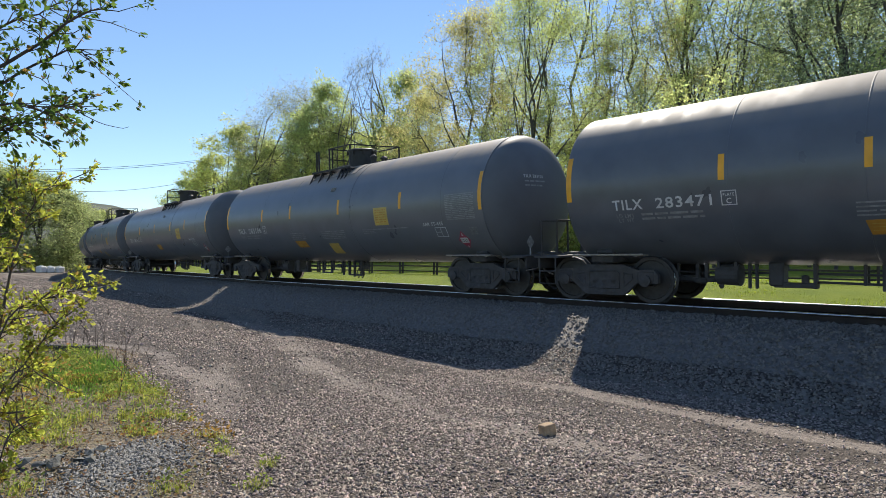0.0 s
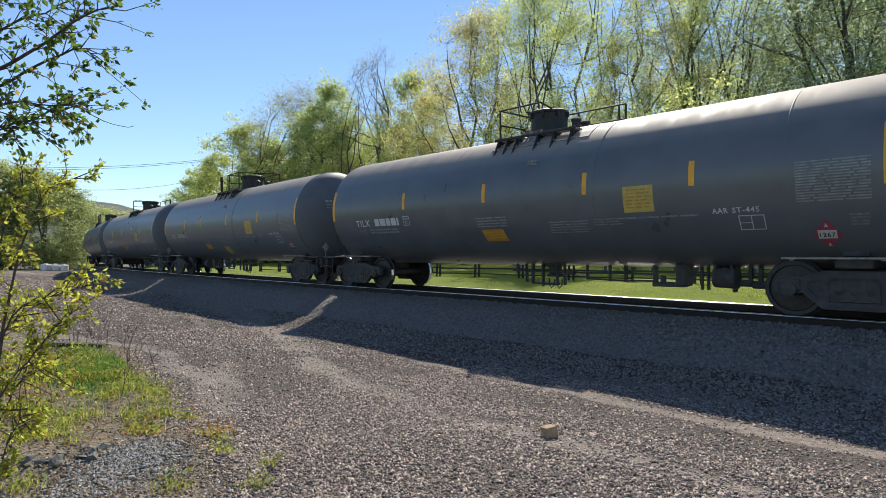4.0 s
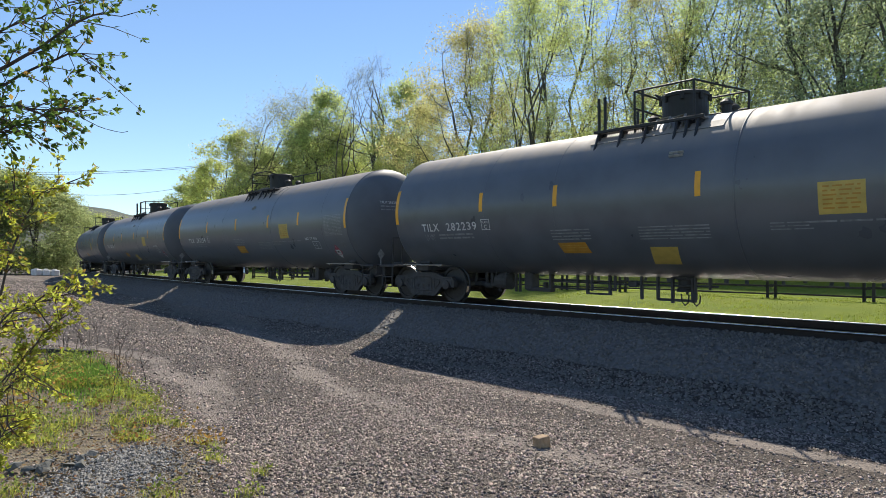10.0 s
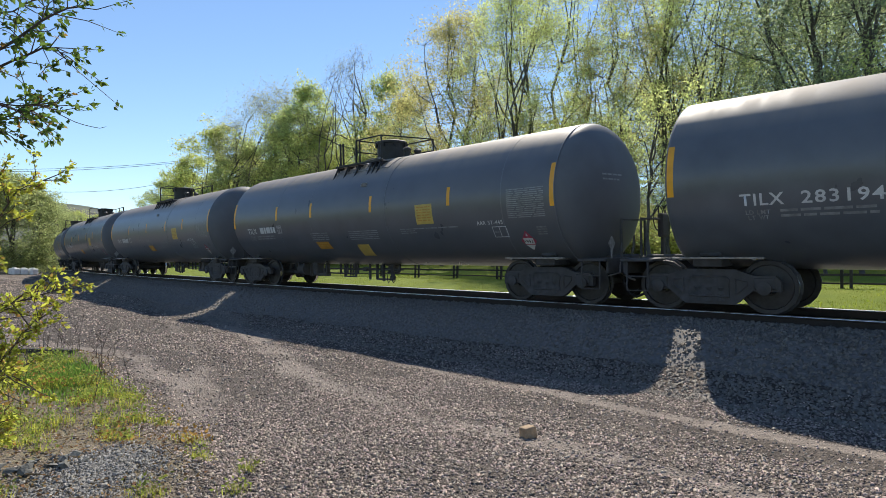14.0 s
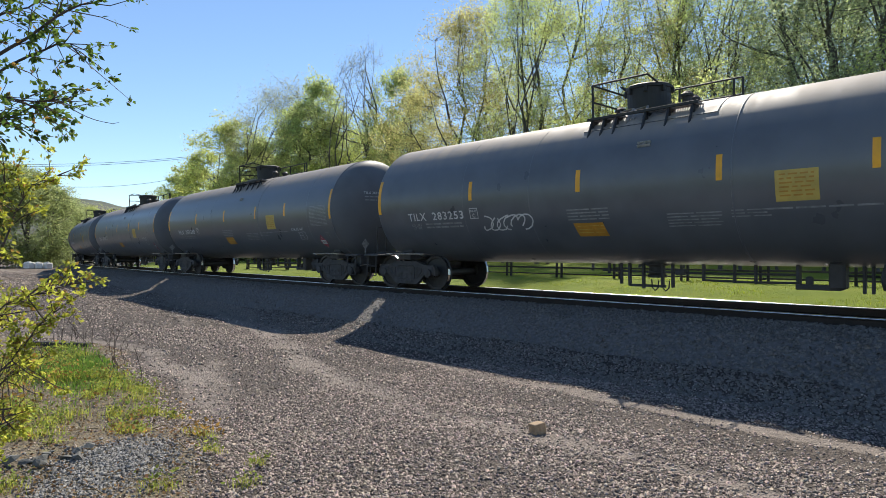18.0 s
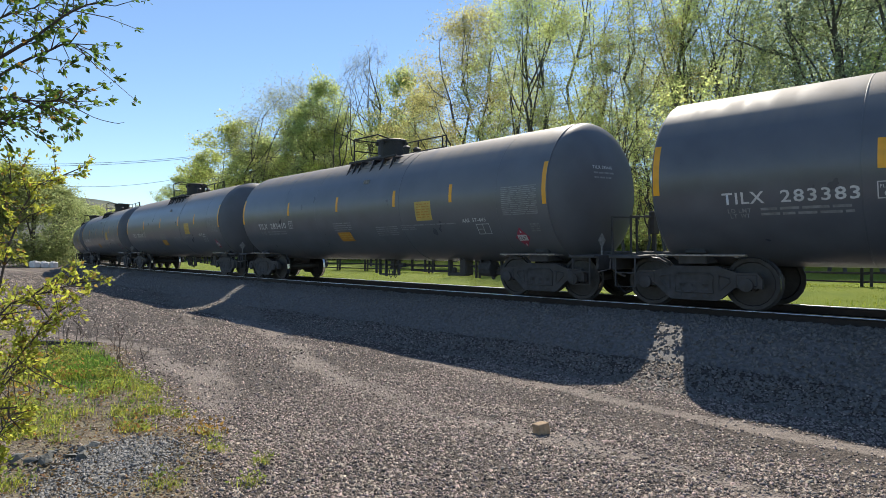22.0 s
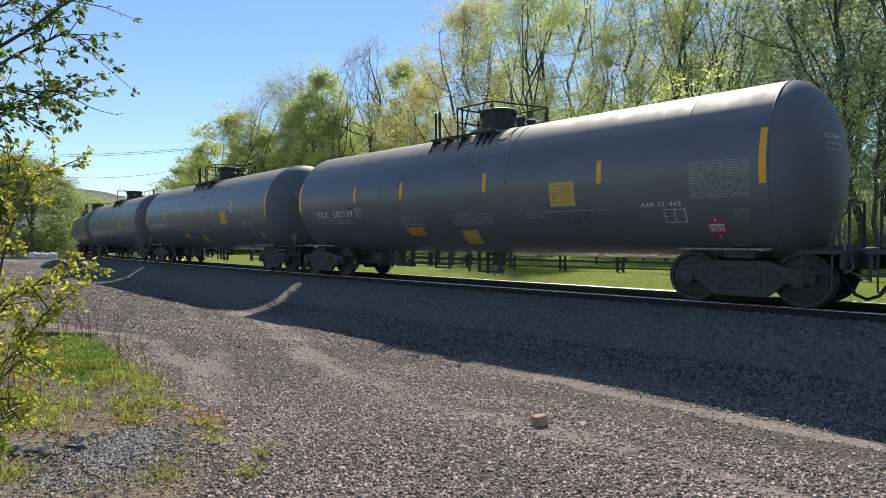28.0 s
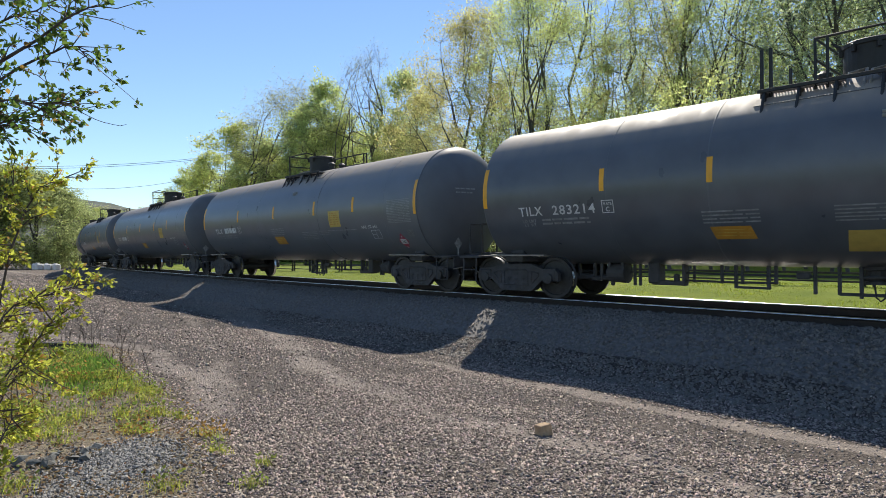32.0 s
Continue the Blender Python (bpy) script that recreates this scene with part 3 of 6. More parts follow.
def patch(u0, u1, a0, a1, lift=0.004, skew=0.0):
    """A thin sheet that lies on the tank's near side."""
    bm = bmesh.new()
    n = max(1, int(abs(a1 - a0) / 4) + 1)
    rows = []
    for r in (TR + lift, TR + lift - 0.0025):
        rows.append([[bm.verts.new(shell(u + skew * i / n, a0 + (a1 - a0) * i / n, r)) for u in (u0, u1)] for i in range(n + 1)])
    for i in range(n):
        bm.faces.new((rows[0][i][0], rows[0][i][1], rows[0][i + 1][1], rows[0][i + 1][0]))
        bm.faces.new((rows[1][i + 1][0], rows[1][i + 1][1], rows[1][i][1], rows[1][i][0]))
    out = [rows[0][i][0] for i in range(n + 1)] + [rows[0][i][1] for i in range(n, -1, -1)]
    inn = [rows[1][i][0] for i in range(n + 1)] + [rows[1][i][1] for i in range(n, -1, -1)]
    for i in range(len(out)):
        j = (i + 1) % len(out)
        bm.faces.new((out[j], out[i], inn[i], inn[j]))
    return bm


def text_mesh(name, body, size, spread=1.14):
    cu = bpy.data.curves.new(name, "FONT")
    cu.body, cu.size, cu.resolution_u = body, size, 2
    cu.space_character = spread
    cu.offset = size * 0.016
    tmp = bpy.data.objects.new(name, cu)
    me = bpy.data.meshes.new_from_object(tmp)
    bpy.data.objects.remove(tmp)
    bpy.data.curves.remove(cu)
    me.materials.clear()
    return me


def text_on_tank(name, body, size, u, ang, material, parent, width=None, lift=0.008, label=""):
    me = text_mesh(name, body, size)
    xs = [v.co.x for v in me.vertices]
    k = width / (max(xs) - min(xs)) if width else 1.0
    x0 = min(xs)
    for v in me.vertices:
        v.co = shell(u + (v.co.x - x0) * k, ang + math.degrees(v.co.y / TR), TR + lift)
    return link_mesh(name, me, material, parent, label)


def bars(u0, u1, a0, a1, n, seed, gap=0.45, lift=0.0055, words=4):
    """Rows of unreadable small lettering as plain bars."""
    bm = bmesh.new()
    r = random.Random(seed)
    for i in range(n):
        a = a0 + (a1 - a0) * i / n
        b = a + (a1 - a0) / n * (1 - gap)
        u = u0
        while u < u1 - 0.03:
            w = r.uniform(0.5, 1.5) * (u1 - u0) / words
            e = min(u1, u + w)
            v = [bm.verts.new(shell(x, y, TR + lift)) for x, y in ((u, b), (e, b), (e, a), (u, a))]
            bm.faces.new(v)
            u = e + 0.04
        if r.random() < 0.3:
            u1 -= 0.0
    return bm


def frame_on_tank(u0, u1, a0, a1, w=0.02, mid=True):
    bm = bmesh.new()
    dw = math.degrees(w / TR)
    cells = [(u0, u1, a0, a0 - dw), (u0, u1, a1 + dw, a1), (u0, u0 + w, a0 - dw, a1 + dw), (u1 - w, u1, a0 - dw, a1 + dw)]
    if mid:
        m = (u0 + u1) / 2
        cells += [(m - w / 2, m + w / 2, a0 - dw, a1 + dw), (u0 + w, m - w / 2, (a0 + a1) / 2 + dw / 3, (a0 + a1) / 2 - dw / 3)]
    for p, q, s, t in cells:
        bm.faces.new([bm.verts.new(shell(x, y, TR + 0.006)) for x, y in ((p, t), (q, t), (q, s), (p, s))])
    return bm


def wheelset_mesh():
    bm = bmesh.new()
    for side in (-1, 1):
        prof = [(0.11, 0.09), (0.13, 0.09), (0.14, 0.05), (0.37, 0.035), (0.385, 0.065), (WR - 0.006, 0.068), (WR, 0.05), (WR + 0.002, -0.03), (WR + 0.028, -0.045), (WR + 0.028, -0.062), (0.395, -0.066), (0.37, -0.01), (0.15, -0.03), (0.13, -0.08), (0.11, -0.08)]
        lathe(bm, [(r, side * (0.735 + h)) for r, h in prof], axis="y", sides=18, closed=True)
    lathe(bm, [(0.085, -1.02), (0.085, -0.82), (0.1, -0.8), (0.092, 0.0), (0.1, 0.8), (0.085, 0.82), (0.085, 1.02)], axis="y", sides=14)
    bmesh.ops.recalc_face_normals(bm, faces=bm.faces[:])
    me = bpy.data.meshes.new("wheelset")
    bm.to_mesh(me)
    bm.free()
    for m in (M_WHEEL, M_TREAD):
        me.materials.append(m)
    for p in me.polygons:
        c = [me.vertices[i].co for i in p.vertices]
        if all(math.hypot(v.x, v.z) > WR - 0.004 and math.hypot(v.x, v.z) < WR + 0.004 for v in c):
            p.material_index = 1
    return me


def side_frame(side):
    """Cast side frame of a bogie: arched top member, spring opening, bottom tie, pedestals."""
    bm = bmesh.new()
    y = side * 0.99
    out = [(-1.13, 0.56), (-1.05, 0.66), (-0.72, 0.66), (-0.42, 0.76), (0.42, 0.76), (0.72, 0.66), (1.05, 0.66), (1.13, 0.56), (1.13, 0.40), (0.70, 0.40), (0.46, 0.19), (0.40, 0.16), (-0.40, 0.16), (-0.46, 0.19), (-0.70, 0.40), (-1.13, 0.40)]
    inn = [(-0.34, 0.30), (-0.34, 0.58), (-0.28, 0.63), (0.28, 0.63), (0.34, 0.58), (0.34, 0.30)]
    wing = [(-0.44, 0.34), (-0.62, 0.50), (-0.62, 0.57), (-0.44, 0.60)]
    lay = []
    for yy in (y - 0.055, y + 0.055):
        lay.append([bm.verts.new((a, yy, b)) for a, b in out])
    bm.faces.new(lay[0])
    bm.faces.new(lay[1][::-1])
    for i in range(len(out)):
        j = (i + 1) % len(out)
        bm.faces.new((lay[0][j], lay[0][i], lay[1][i], lay[1][j]))
    # raised rims round the openings
    for loop in (inn, wing, [(-a, b) for a, b in wing]):
        tube(bm, [(a, y + side * 0.055, b) for a, b in loop + loop[:1]], 0.022, 5)
    box(bm, -0.89, y, 0.53, 0.34, 0.15, 0.2, bevel=0.02)
    box(bm, 0.89, y, 0.53, 0.34, 0.15, 0.2, bevel=0.02)
    bmesh.ops.recalc_face_normals(bm, faces=bm.faces[:])
    return bm


def on_head(y, z, lift=0.008):
    """A place on the tank's end that looks back along the train."""
    rr = math.hypot(y, z - TZ) / TR
    return Vector((END_B + HEAD_B * math.sqrt(max(0.0, 1 - rr * rr)) + lift, y, z))


def text_on_head(name, body, size, y, z, material, parent, width):
    me = text_mesh(name, body, size)
    xs = [v.co.x for v in me.vertices]
    k = width / (max(xs) - min(xs))
    for v in me.vertices:
        v.co = on_head(y + (v.co.x - min(xs)) * k, z + v.co.y)
    return link_mesh(name, me, material, parent)


def build_car(second_type=False):
    car = empty("tank_car")
    tagged(car, "black railway tank car with white lettering and yellow reflective strips", "tank car", "cars of the tank train")
    bm = bmesh.new()
    lathe(bm, [(TR - 0.03, END_A), (TR, END_A), (TR, END_A + 0.012), (TR, -2.3), (TR, 2.3), (TR, END_B - 0.012), (TR, END_B), (TR - 0.03, END_B)], (0, 0, TZ), axis="x", sides=64)
    bmesh.ops.recalc_face_normals(bm, faces=bm.faces[:])
    tank = part("tank", bm, M_TANK, car, "black tank shell with dusty top, painted paler like its sunlit band")
    for f in tank.data.polygons:
        f.use_smooth = abs(f.normal.x) < 0.5
    for e, depth in ((END_A, -HEAD_A), (END_B, HEAD_B)):
        bm = bmesh.new()
        dish = [(TR - 0.006, e - 0.01 * (1 if depth > 0 else -1))] + [((TR - 0.006) * math.cos(math.pi / 2 * i / 12) + 0.02 * (i == 12), e + depth * math.sin(math.pi / 2 * i / 12)) for i in range(13)]
        lathe(bm, dish, (0, 0, TZ), axis="x", sides=64)
        bmesh.ops.recalc_face_normals(bm, faces=bm.faces[:])
        part("tank_head", bm, M_HEAD, tank, "plain dark dished tank end", smooth=True)
    # weld bands at the head, at the walkway and between the plates
    for u, hgt in ((END_B + 0.0, 0.006), (1.65 if second_type else 2.2, 0.008), (-3.8, 0.003), (5.6, 0.003), (-1.9, 0.003)):
        bm = bmesh.new()
        lathe(bm, [(TR - 0.004, u - 0.018), (TR + hgt, u - 0.01), (TR + hgt, u + 0.01), (TR - 0.004, u + 0.018)], (0, 0, TZ), axis="x", sides=64, closed=True)
        bmesh.ops.recalc_face_normals(bm, faces=bm.faces[:])
        part("band", bm, M_TANK, tank, smooth=True)
    # protective housing on top
    top = TZ + TR
    hu = 0.18 if second_type else 0.05
    bm = bmesh.new()
    lathe(bm, [(0.5, 0.0), (0.5, 0.06), (0.43, 0.07), (0.43, 0.5), (0.455, 0.51), (0.455, 0.57), (0.42, 0.59), (0.02, 0.61)], (hu, 0, top - 0.05), sides=32)
    bmesh.ops.recalc_face_normals(bm, faces=bm.faces[:])
    dome = part("valve_housing", bm, M_BLACK, car, "round black valve housing with hinged lid")
    for k in range(8):
        a = math.tau * k / 8 + 0.3
        bm = bmesh.new()
        box(bm, hu + 0.46 * math.cos(a), 0.46 * math.sin(a), top + 0.42, 0.06, 0.06, 0.13, rz=a, bevel=0.008)
        part("latch", bm, M_BLACK, dome)
    bm = bmesh.new()
    tube(bm, [(hu - 0.42, -0.12, top + 0.5), (hu - 0.54, -0.16, top + 0.6), (hu - 0.54, 0.16, top + 0.6), (hu - 0.42, 0.12, top + 0.5)], 0.02, 6)
    part("lid_hinge", bm, M_BLACK, dome)
    # walkway gratings on both sides of the housing
    ua, ub = (-1.28, 0.95) if second_type else (-0.8, 1.45)
    zt, zp = 4.42, top - 0.16
    for side in (-1, 1):
        for u0, u1 in ((ua, -0.05), (0.35, ub)):
            gm = bmesh.new()
            n = int((u1 - u0) / 0.045)
            for i in range(n):
                box(gm, u0 + (u1 - u0) * (i + 0.5) / n, side * 0.82, zp, 0.012, 0.3, 0.03)
            for dy in (-0.15, 0.0, 0.15):
                box(gm, (u0 + u1) / 2, side * 0.82 + dy, zp, u1 - u0, 0.014, 0.04)
            g = part("walkway_grating", gm, M_GALV, car, "open steel grating walkway")
            for u in (u0 + 0.1, (u0 + u1) / 2, u1 - 0.1):
                bm = bmesh.new()
                box(bm, u, side * 0.76, zp - 0.05, 0.05, 0.42, 0.06)
                box(bm, u, side * 0.95, zp - 0.15, 0.05, 0.045, 0.24)
                tube(bm, [(u, side * 0.97, zp - 0.02), (u, side * 1.16, zp - 0.4)], 0.026, 6)
                part("bracket", bm, M_BLACK, g)
        bm = bmesh.new()
        box(bm, (ua + ub) / 2, side * 0.99, zp + 0.01, ub - ua, 0.035, 0.06, bevel=0.006)
        part("edge_beam", bm, M_BLACK, car)
    # guard rails round the walkway
    if second_type:
        posts = [(-1.26, -0.82), (-1.12, -0.82), (-0.47, -0.82), (-0.3, -0.82), (0.7, -0.82), (-1.26, 0.82), (-0.4, 0.82), (1.1, 0.82)]
        rails = [((-0.47, -0.82, zt), (0.7, -0.82, zt)), ((0.7, -0.82, zt), (1.1, 0.82, zt)), ((-0.47, -0.82, zt), (-0.4, 0.82, zt)), ((-0.4, 0.82, zt), (1.1, 0.82, zt)), ((-0.47, -0.82, zt - 0.34), (-0.4, 0.82, zt - 0.34)), ((-0.4, 0.82, zt - 0.34), (1.1, 0.82, zt - 0.34))]
    else:
        posts = [(-0.77, -0.82), (-0.77, 0.82), (1.43, 0.82), (1.6, 0.82), (0.33, 0.82)]
        rails = [((-0.77, -0.82, zt), (0.42, -0.82, zt)), ((0.42, -0.82, zt), (0.42, -0.4, top + 0.5)), ((-0.77, -0.82, zt), (-0.77, 0.82, zt)), ((-0.77, 0.82, zt), (1.6, 0.82, zt)), ((-0.77, -0.82, zt - 0.34), (-0.77, 0.82, zt - 0.34)), ((-0.77, 0.82, zt - 0.34), (1.6, 0.82, zt - 0.34))]
    for x, y in posts:
        bm = bmesh.new()
        thick = 0.032 if second_type and x < -1 else 0.024
        tube(bm, [(x, y, zp - 0.12), (x, y, zt)], thick, 6)
        part("railing_post", bm, M_BLACK, car)
    for a, b in rails:
        bm = bmesh.new()
        tube(bm, [a, b], 0.02, 6)
        part("handrail", bm, M_BLACK, car)
    # fittings between housing and walkway
    for u, y in ((hu - 0.75, 0.2), (hu + 0.85, -0.15), (hu + 0.8, 0.3)):
        bm = bmesh.new()
        lathe(bm, [(0.09, 0), (0.09, 0.2), (0.12, 0.21), (0.12, 0.26), (0.05, 0.32)], (u, y, top - 0.05), sides=12)
        part("relief_valve", bm, M_BLACK, car)
    for u in (hu - 0.1, hu + 0.2):
        bm = bmesh.new()
        tube(bm, [(u - 0.12, -0.98, top - 0.42), (u - 0.1, -0.78, top - 0.06), (u + 0.12, -0.72, top - 0.02), (u + 0.1, -1.02, top - 0.42)], 0.026, 8)
        part("grab_iron", bm, M_GALV, car)
    # curved pad below the housing
    bm = bmesh.new()
    n = 10
    cells = [[[bm.verts.new(Vector((u, -(TR + h) * math.cos(radians(a)), TZ + (TR + h) * math.sin(radians(a))))) for u in (ua - 0.05, ub + 0.35)] for a in (48 + 84 * i / n for i in range(n + 1))] for h in (0.012, 0.0)]
    for i in range(n):
        bm.faces.new((cells[0][i][0], cells[0][i][1], cells[0][i + 1][1], cells[0][i + 1][0]))
        for k in (0, 1):
            bm.faces.new((cells[0][i][k], cells[0][i + 1][k], cells[1][i + 1][k], cells[1][i][k]))
    for i in (0, n):
        bm.faces.new((cells[0][i][0], cells[0][i][1], cells[1][i][1], cells[1][i][0]))
    bmesh.ops.recalc_face_normals(bm, faces=bm.faces[:])
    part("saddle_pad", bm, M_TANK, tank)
    # reflectors, lettering
    for u in (-6.84, 6.92):
        part("reflector_strip", patch(u - 0.055, u + 0.055, -10, 23), M_YELLOW, car, "long yellow reflective strip")
    for u in (-3.9, -1.87, 1.05, 4.0) if second_type else (-3.56, -0.7, 2.0, 4.15):
        part("reflector_strip", patch(u - 0.05, u + 0.05, -3, 13), M_YELLOW, car, "short yellow reflective strip")
    part("notice_panel", patch(2.84, 3.44, -18, 0), M_PLATE, car, "dull yellow rectangular notice panel")
    part("notice_lettering", bars(2.9, 3.38, -2, -16.5, 6, 3, 0.62, 0.0065), M_ORANGE, car)
    w = -0.93 if second_type else 0.12
    a0, a1 = (-42, -32) if second_type else (-38, -26.5)
    part("warning_panel", patch(w - 0.97, w - 0.31, a0, a1, skew=-0.06), M_ORANGE, car, "orange warning panel")
    part("warning_rule", bars(w - 0.95, w - 0.36, a1 - 2.2, a0 + 1.0, 3, 7, 0.85, 0.0065, words=1), M_PLATE, car)
    part("warning_lettering", bars(w - 1.12, w - 0.2, a1 + 11, a1 + 1, 4, 5, 0.6, words=2), M_GREY, car)
    if second_type:
        part("caution_panel", patch(-0.02, 0.5, -54, -37, skew=0.06), M_PLATE, car, "dull yellow caution panel low on the tank")
    tagged(part("load_data", bars(-5.16 - 0.2 * second_type, -3.9 - 0.32 * second_type, -21.0, -27.4, 2, 11, 0.5, words=5), M_GREY, car), kind="stuff")
    part("test_data", bars(1.05, 2.0, -22, -33, 5, 17, 0.62, words=2) if not second_type else bars(-0.1, 1.2, -21, -32, 5, 17, 0.6, words=2), M_GREY, car)
    part("test_data", bars(2.15, 2.75, -21.5, -27.5, 3, 18, 0.6, words=2), M_GREY, car)
    part("service_line", bars(2.7, 4.25, -21.4, -23.0, 1, 19, 0.3, words=5), M_GREY, car)
    part("stencil_table", bars(5.75, 6.72, 5.5, -18, 15, 23, 0.5, words=3), M_GREY, car, "block of small faded stencil lettering")
    k = 0.36 if second_type else 0.0
    part("stencil_frame", frame_on_tank(4.87 + k, 5.27 + k, -23.5, -33.5, 0.016), M_WHITE, car, "white stencilled frame")
    text_on_tank("stencil_word", "AAR", 0.13, 4.46 + k, -21.6, M_WHITE, car, 0.26)
    text_on_tank("stencil_word", "ST-445", 0.13, 4.79 + k, -21.6, M_WHITE, car, 0.42)
    k = -0.2 if second_type else 0.0
    for word, u, ang, w in (("LD", -5.66, -23.6, 0.12), ("LMT", -5.49, -23.6, 0.19), ("LT", -5.63, -27.0, 0.11), ("WT", -5.47, -27.0, 0.14)):
        text_on_tank("weight_word", word, 0.105, u + k, ang, M_GREY, car, w)
    part("plate_frame", frame_on_tank(-3.62 + 1.5 * k, -3.37 + 1.5 * k, -9.5, -18.8, 0.016, mid=False), M_WHITE, car)
    text_on_tank("plate_letter", "PLATE", 0.07, -3.585 + 1.5 * k, -13.0, M_WHITE, car, 0.18)
    text_on_tank("plate_letter", "C", 0.13, -3.54 + 1.5 * k, -17.6, M_WHITE, car)
    part("faded_decal", bars(6.42, 6.68, -25, -33, 4, 29, 0.35, words=1), M_FADED, car, "square faded decal")
    # small lines on the head that faces back along the train
    bm = bmesh.new()
    r = random.Random(5)
    for i in (1, 2):
        y = -0.72
        while y < -0.2:
            w = r.uniform(0.05, 0.16)
            f = [bm.verts.new(on_head(q, TZ + 0.45 - i * 0.1 + z)) for q, z in ((y, 0), (y + w, 0), (y + w, 0.035), (y, 0.035))]
            bm.faces.new(f)
            y += w + 0.03
    tagged(part("end_lettering", bm, M_GREY, car), kind="stuff")
    # underframe
    for e in (-1, 1):
        bm = bmesh.new()
        box(bm, e * 6.75, 0, 0.82, 2.3, 0.42, 0.36, bevel=0.02)
        box(bm, e * 6.4, 0, 0.88, 0.5, 2.2, 0.16, bevel=0.02)
        for sy in (-1, 1):
            box(bm, e * 6.4, sy * 0.72, 0.98, 0.36, 0.5, 0.2, rx=sy * 0.45, bevel=0.02)
        box(bm, e * 6.2, 0, 0.92, 2.6, 0.8, 0.06)
        part("stub_sill", bm, M_GRIME, car)
        for sy in (-1, 1):
            bm = bmesh.new()
            box(bm, e * 6.2, sy * 1.22, 0.96, 1.5, 0.1, 0.035, bevel=0.008)
            box(bm, e * 5.6, sy * 1.0, 0.94, 0.06, 0.5, 0.03)
            box(bm, e * 6.8, sy * 1.0, 0.94, 0.06, 0.5, 0.03)
            part("running_board", bm, M_GALV, car, "narrow grey metal running board")
        bm = bmesh.new()
        box(bm, e * 7.62, 0, 0.92, 0.62, 2.55, 0.05, bevel=0.008)
        box(bm, e * 7.9, 0, 0.8, 0.06, 2.3, 0.28, bevel=0.01)
        part("end_platform", bm, M_GRIME, car)
        for sy in (-1, 1):
            bm = bmesh.new()
            x = e * 7.6
            tube(bm, [(x - 0.2, sy * 1.25, 0.92), (x - 0.2, sy * 1.27, 0.36), (x + 0.2, sy * 1.27, 0.36), (x + 0.2, sy * 1.25, 0.92)], 0.018, 6)
            tube(bm, [(x - 0.2, sy * 1.26, 0.62), (x + 0.2, sy * 1.26, 0.62)], 0.015, 6)
            part("step_stirrup", bm, M_GRIME, car)
        for y in (-0.5, 0.5):
            bm = bmesh.new()
            tube(bm, [(e * 7.86, y, 0.92), (e * 7.86, y, 1.72)], 0.024, 6)
            part("end_post", bm, M_GRIME, car)
        bm = bmesh.new()
        tube(bm, [(e * 7.86, -0.5, 1.72), (e * 7.86, 0.5, 1.72)], 0.02, 6)
        part("end_handrail", bm, M_GRIME, car)
        if e > 0:
            bm = bmesh.new()
            tube(bm, [(7.9, -0.97, 0.92), (7.9, -0.97, 1.14)], 0.018, 6)
            for x in (7.9, 7.912):
                bm.faces.new([bm.verts.new((x, -0.97 + a, 1.24 + b)) for a, b in ((-0.13, 0), (0, -0.15), (0.13, 0), (0, 0.15))])
            part("end_placard", bm, M_FADED, car, "faded diamond placard on the end platform")
        bm = bmesh.new()
        box(bm, e * 7.7, 0, 0.76, 0.5, 0.26, 0.2, bevel=0.02)
        box(bm, e * 7.98, 0.05 * e, 0.77, 0.2, 0.34, 0.3, bevel=0.05)
        box(bm, e * 8.02, -0.13 * e, 0.77, 0.14, 0.1, 0.26, bevel=0.03)
        part("coupler", bm, M_GRIME, car)
    bm = bmesh.new()
    pts = [(7.72, -0.28, 0.6), (7.78, -0.29, 0.42), (7.9, -0.3, 0.22), (8.06, -0.31, 0.15), (8.22, -0.3, 0.22), (8.34, -0.29, 0.42), (8.4, -0.28, 0.6)]
    tube(bm, pts, 0.028, 8)
    part("brake_hose", bm, M_BLACK, car, "hanging black rubber brake hose")
    bm = bmesh.new()
    tube(bm, [(7.74, -0.32, 0.62), (8.0, -0.4, 0.52), (8.1, -0.42, 0.5)], 0.02, 6)
    tube(bm, [(7.9, -0.65, 0.92), (7.98, -0.8, 0.66), (7.96, -1.2, 0.62)], 0.014, 6)
    part("uncoupling_lever", bm, M_GALV, car)
    bm = bmesh.new()
    lathe(bm, [(0.26, -0.012), (0.28, 0.0), (0.26, 0.012), (0.245, 0.0)], (-7.95, 0.55, 1.75), axis="x", sides=20, closed=True)
    for k in range(4):
        a = math.tau * k / 4
        tube(bm, [(-7.95, 0.55, 1.75), (-7.95, 0.55 + 0.26 * math.cos(a), 1.75 + 0.26 * math.sin(a))], 0.012, 5)
    part("hand_brake_wheel", bm, M_BLACK, car)
    bm = bmesh.new()
    box(bm, -7.86, 0.55, 1.6, 0.12, 0.3, 0.5, bevel=0.03)
    box(bm, -7.86, 0.55, 1.14, 0.06, 0.1, 0.46)
    part("hand_brake_housing", bm, M_GRIME, car)
    # brake gear below the tank; it sits towards the other end on the second kind
    q = -1 if second_type else 1
    bm = bmesh.new()
    lathe(bm, [(0.05, -0.24), (0.19, -0.2), (0.21, 0.2), (0.05, 0.24)], (q * 4.23, -0.3, 0.57), axis="x", sides=16)
    for u in (4.08, 4.38):
        box(bm, q * u, -0.3, 0.78, 0.05, 0.3, 0.3)
    lathe(bm, [(0.04, 0.0), (0.05, -0.06), (0.03, -0.1)], (q * 4.38, -0.3, 0.4), sides=8)
    part("air_reservoir", bm, M_GRIME, car)
    bm = bmesh.new()
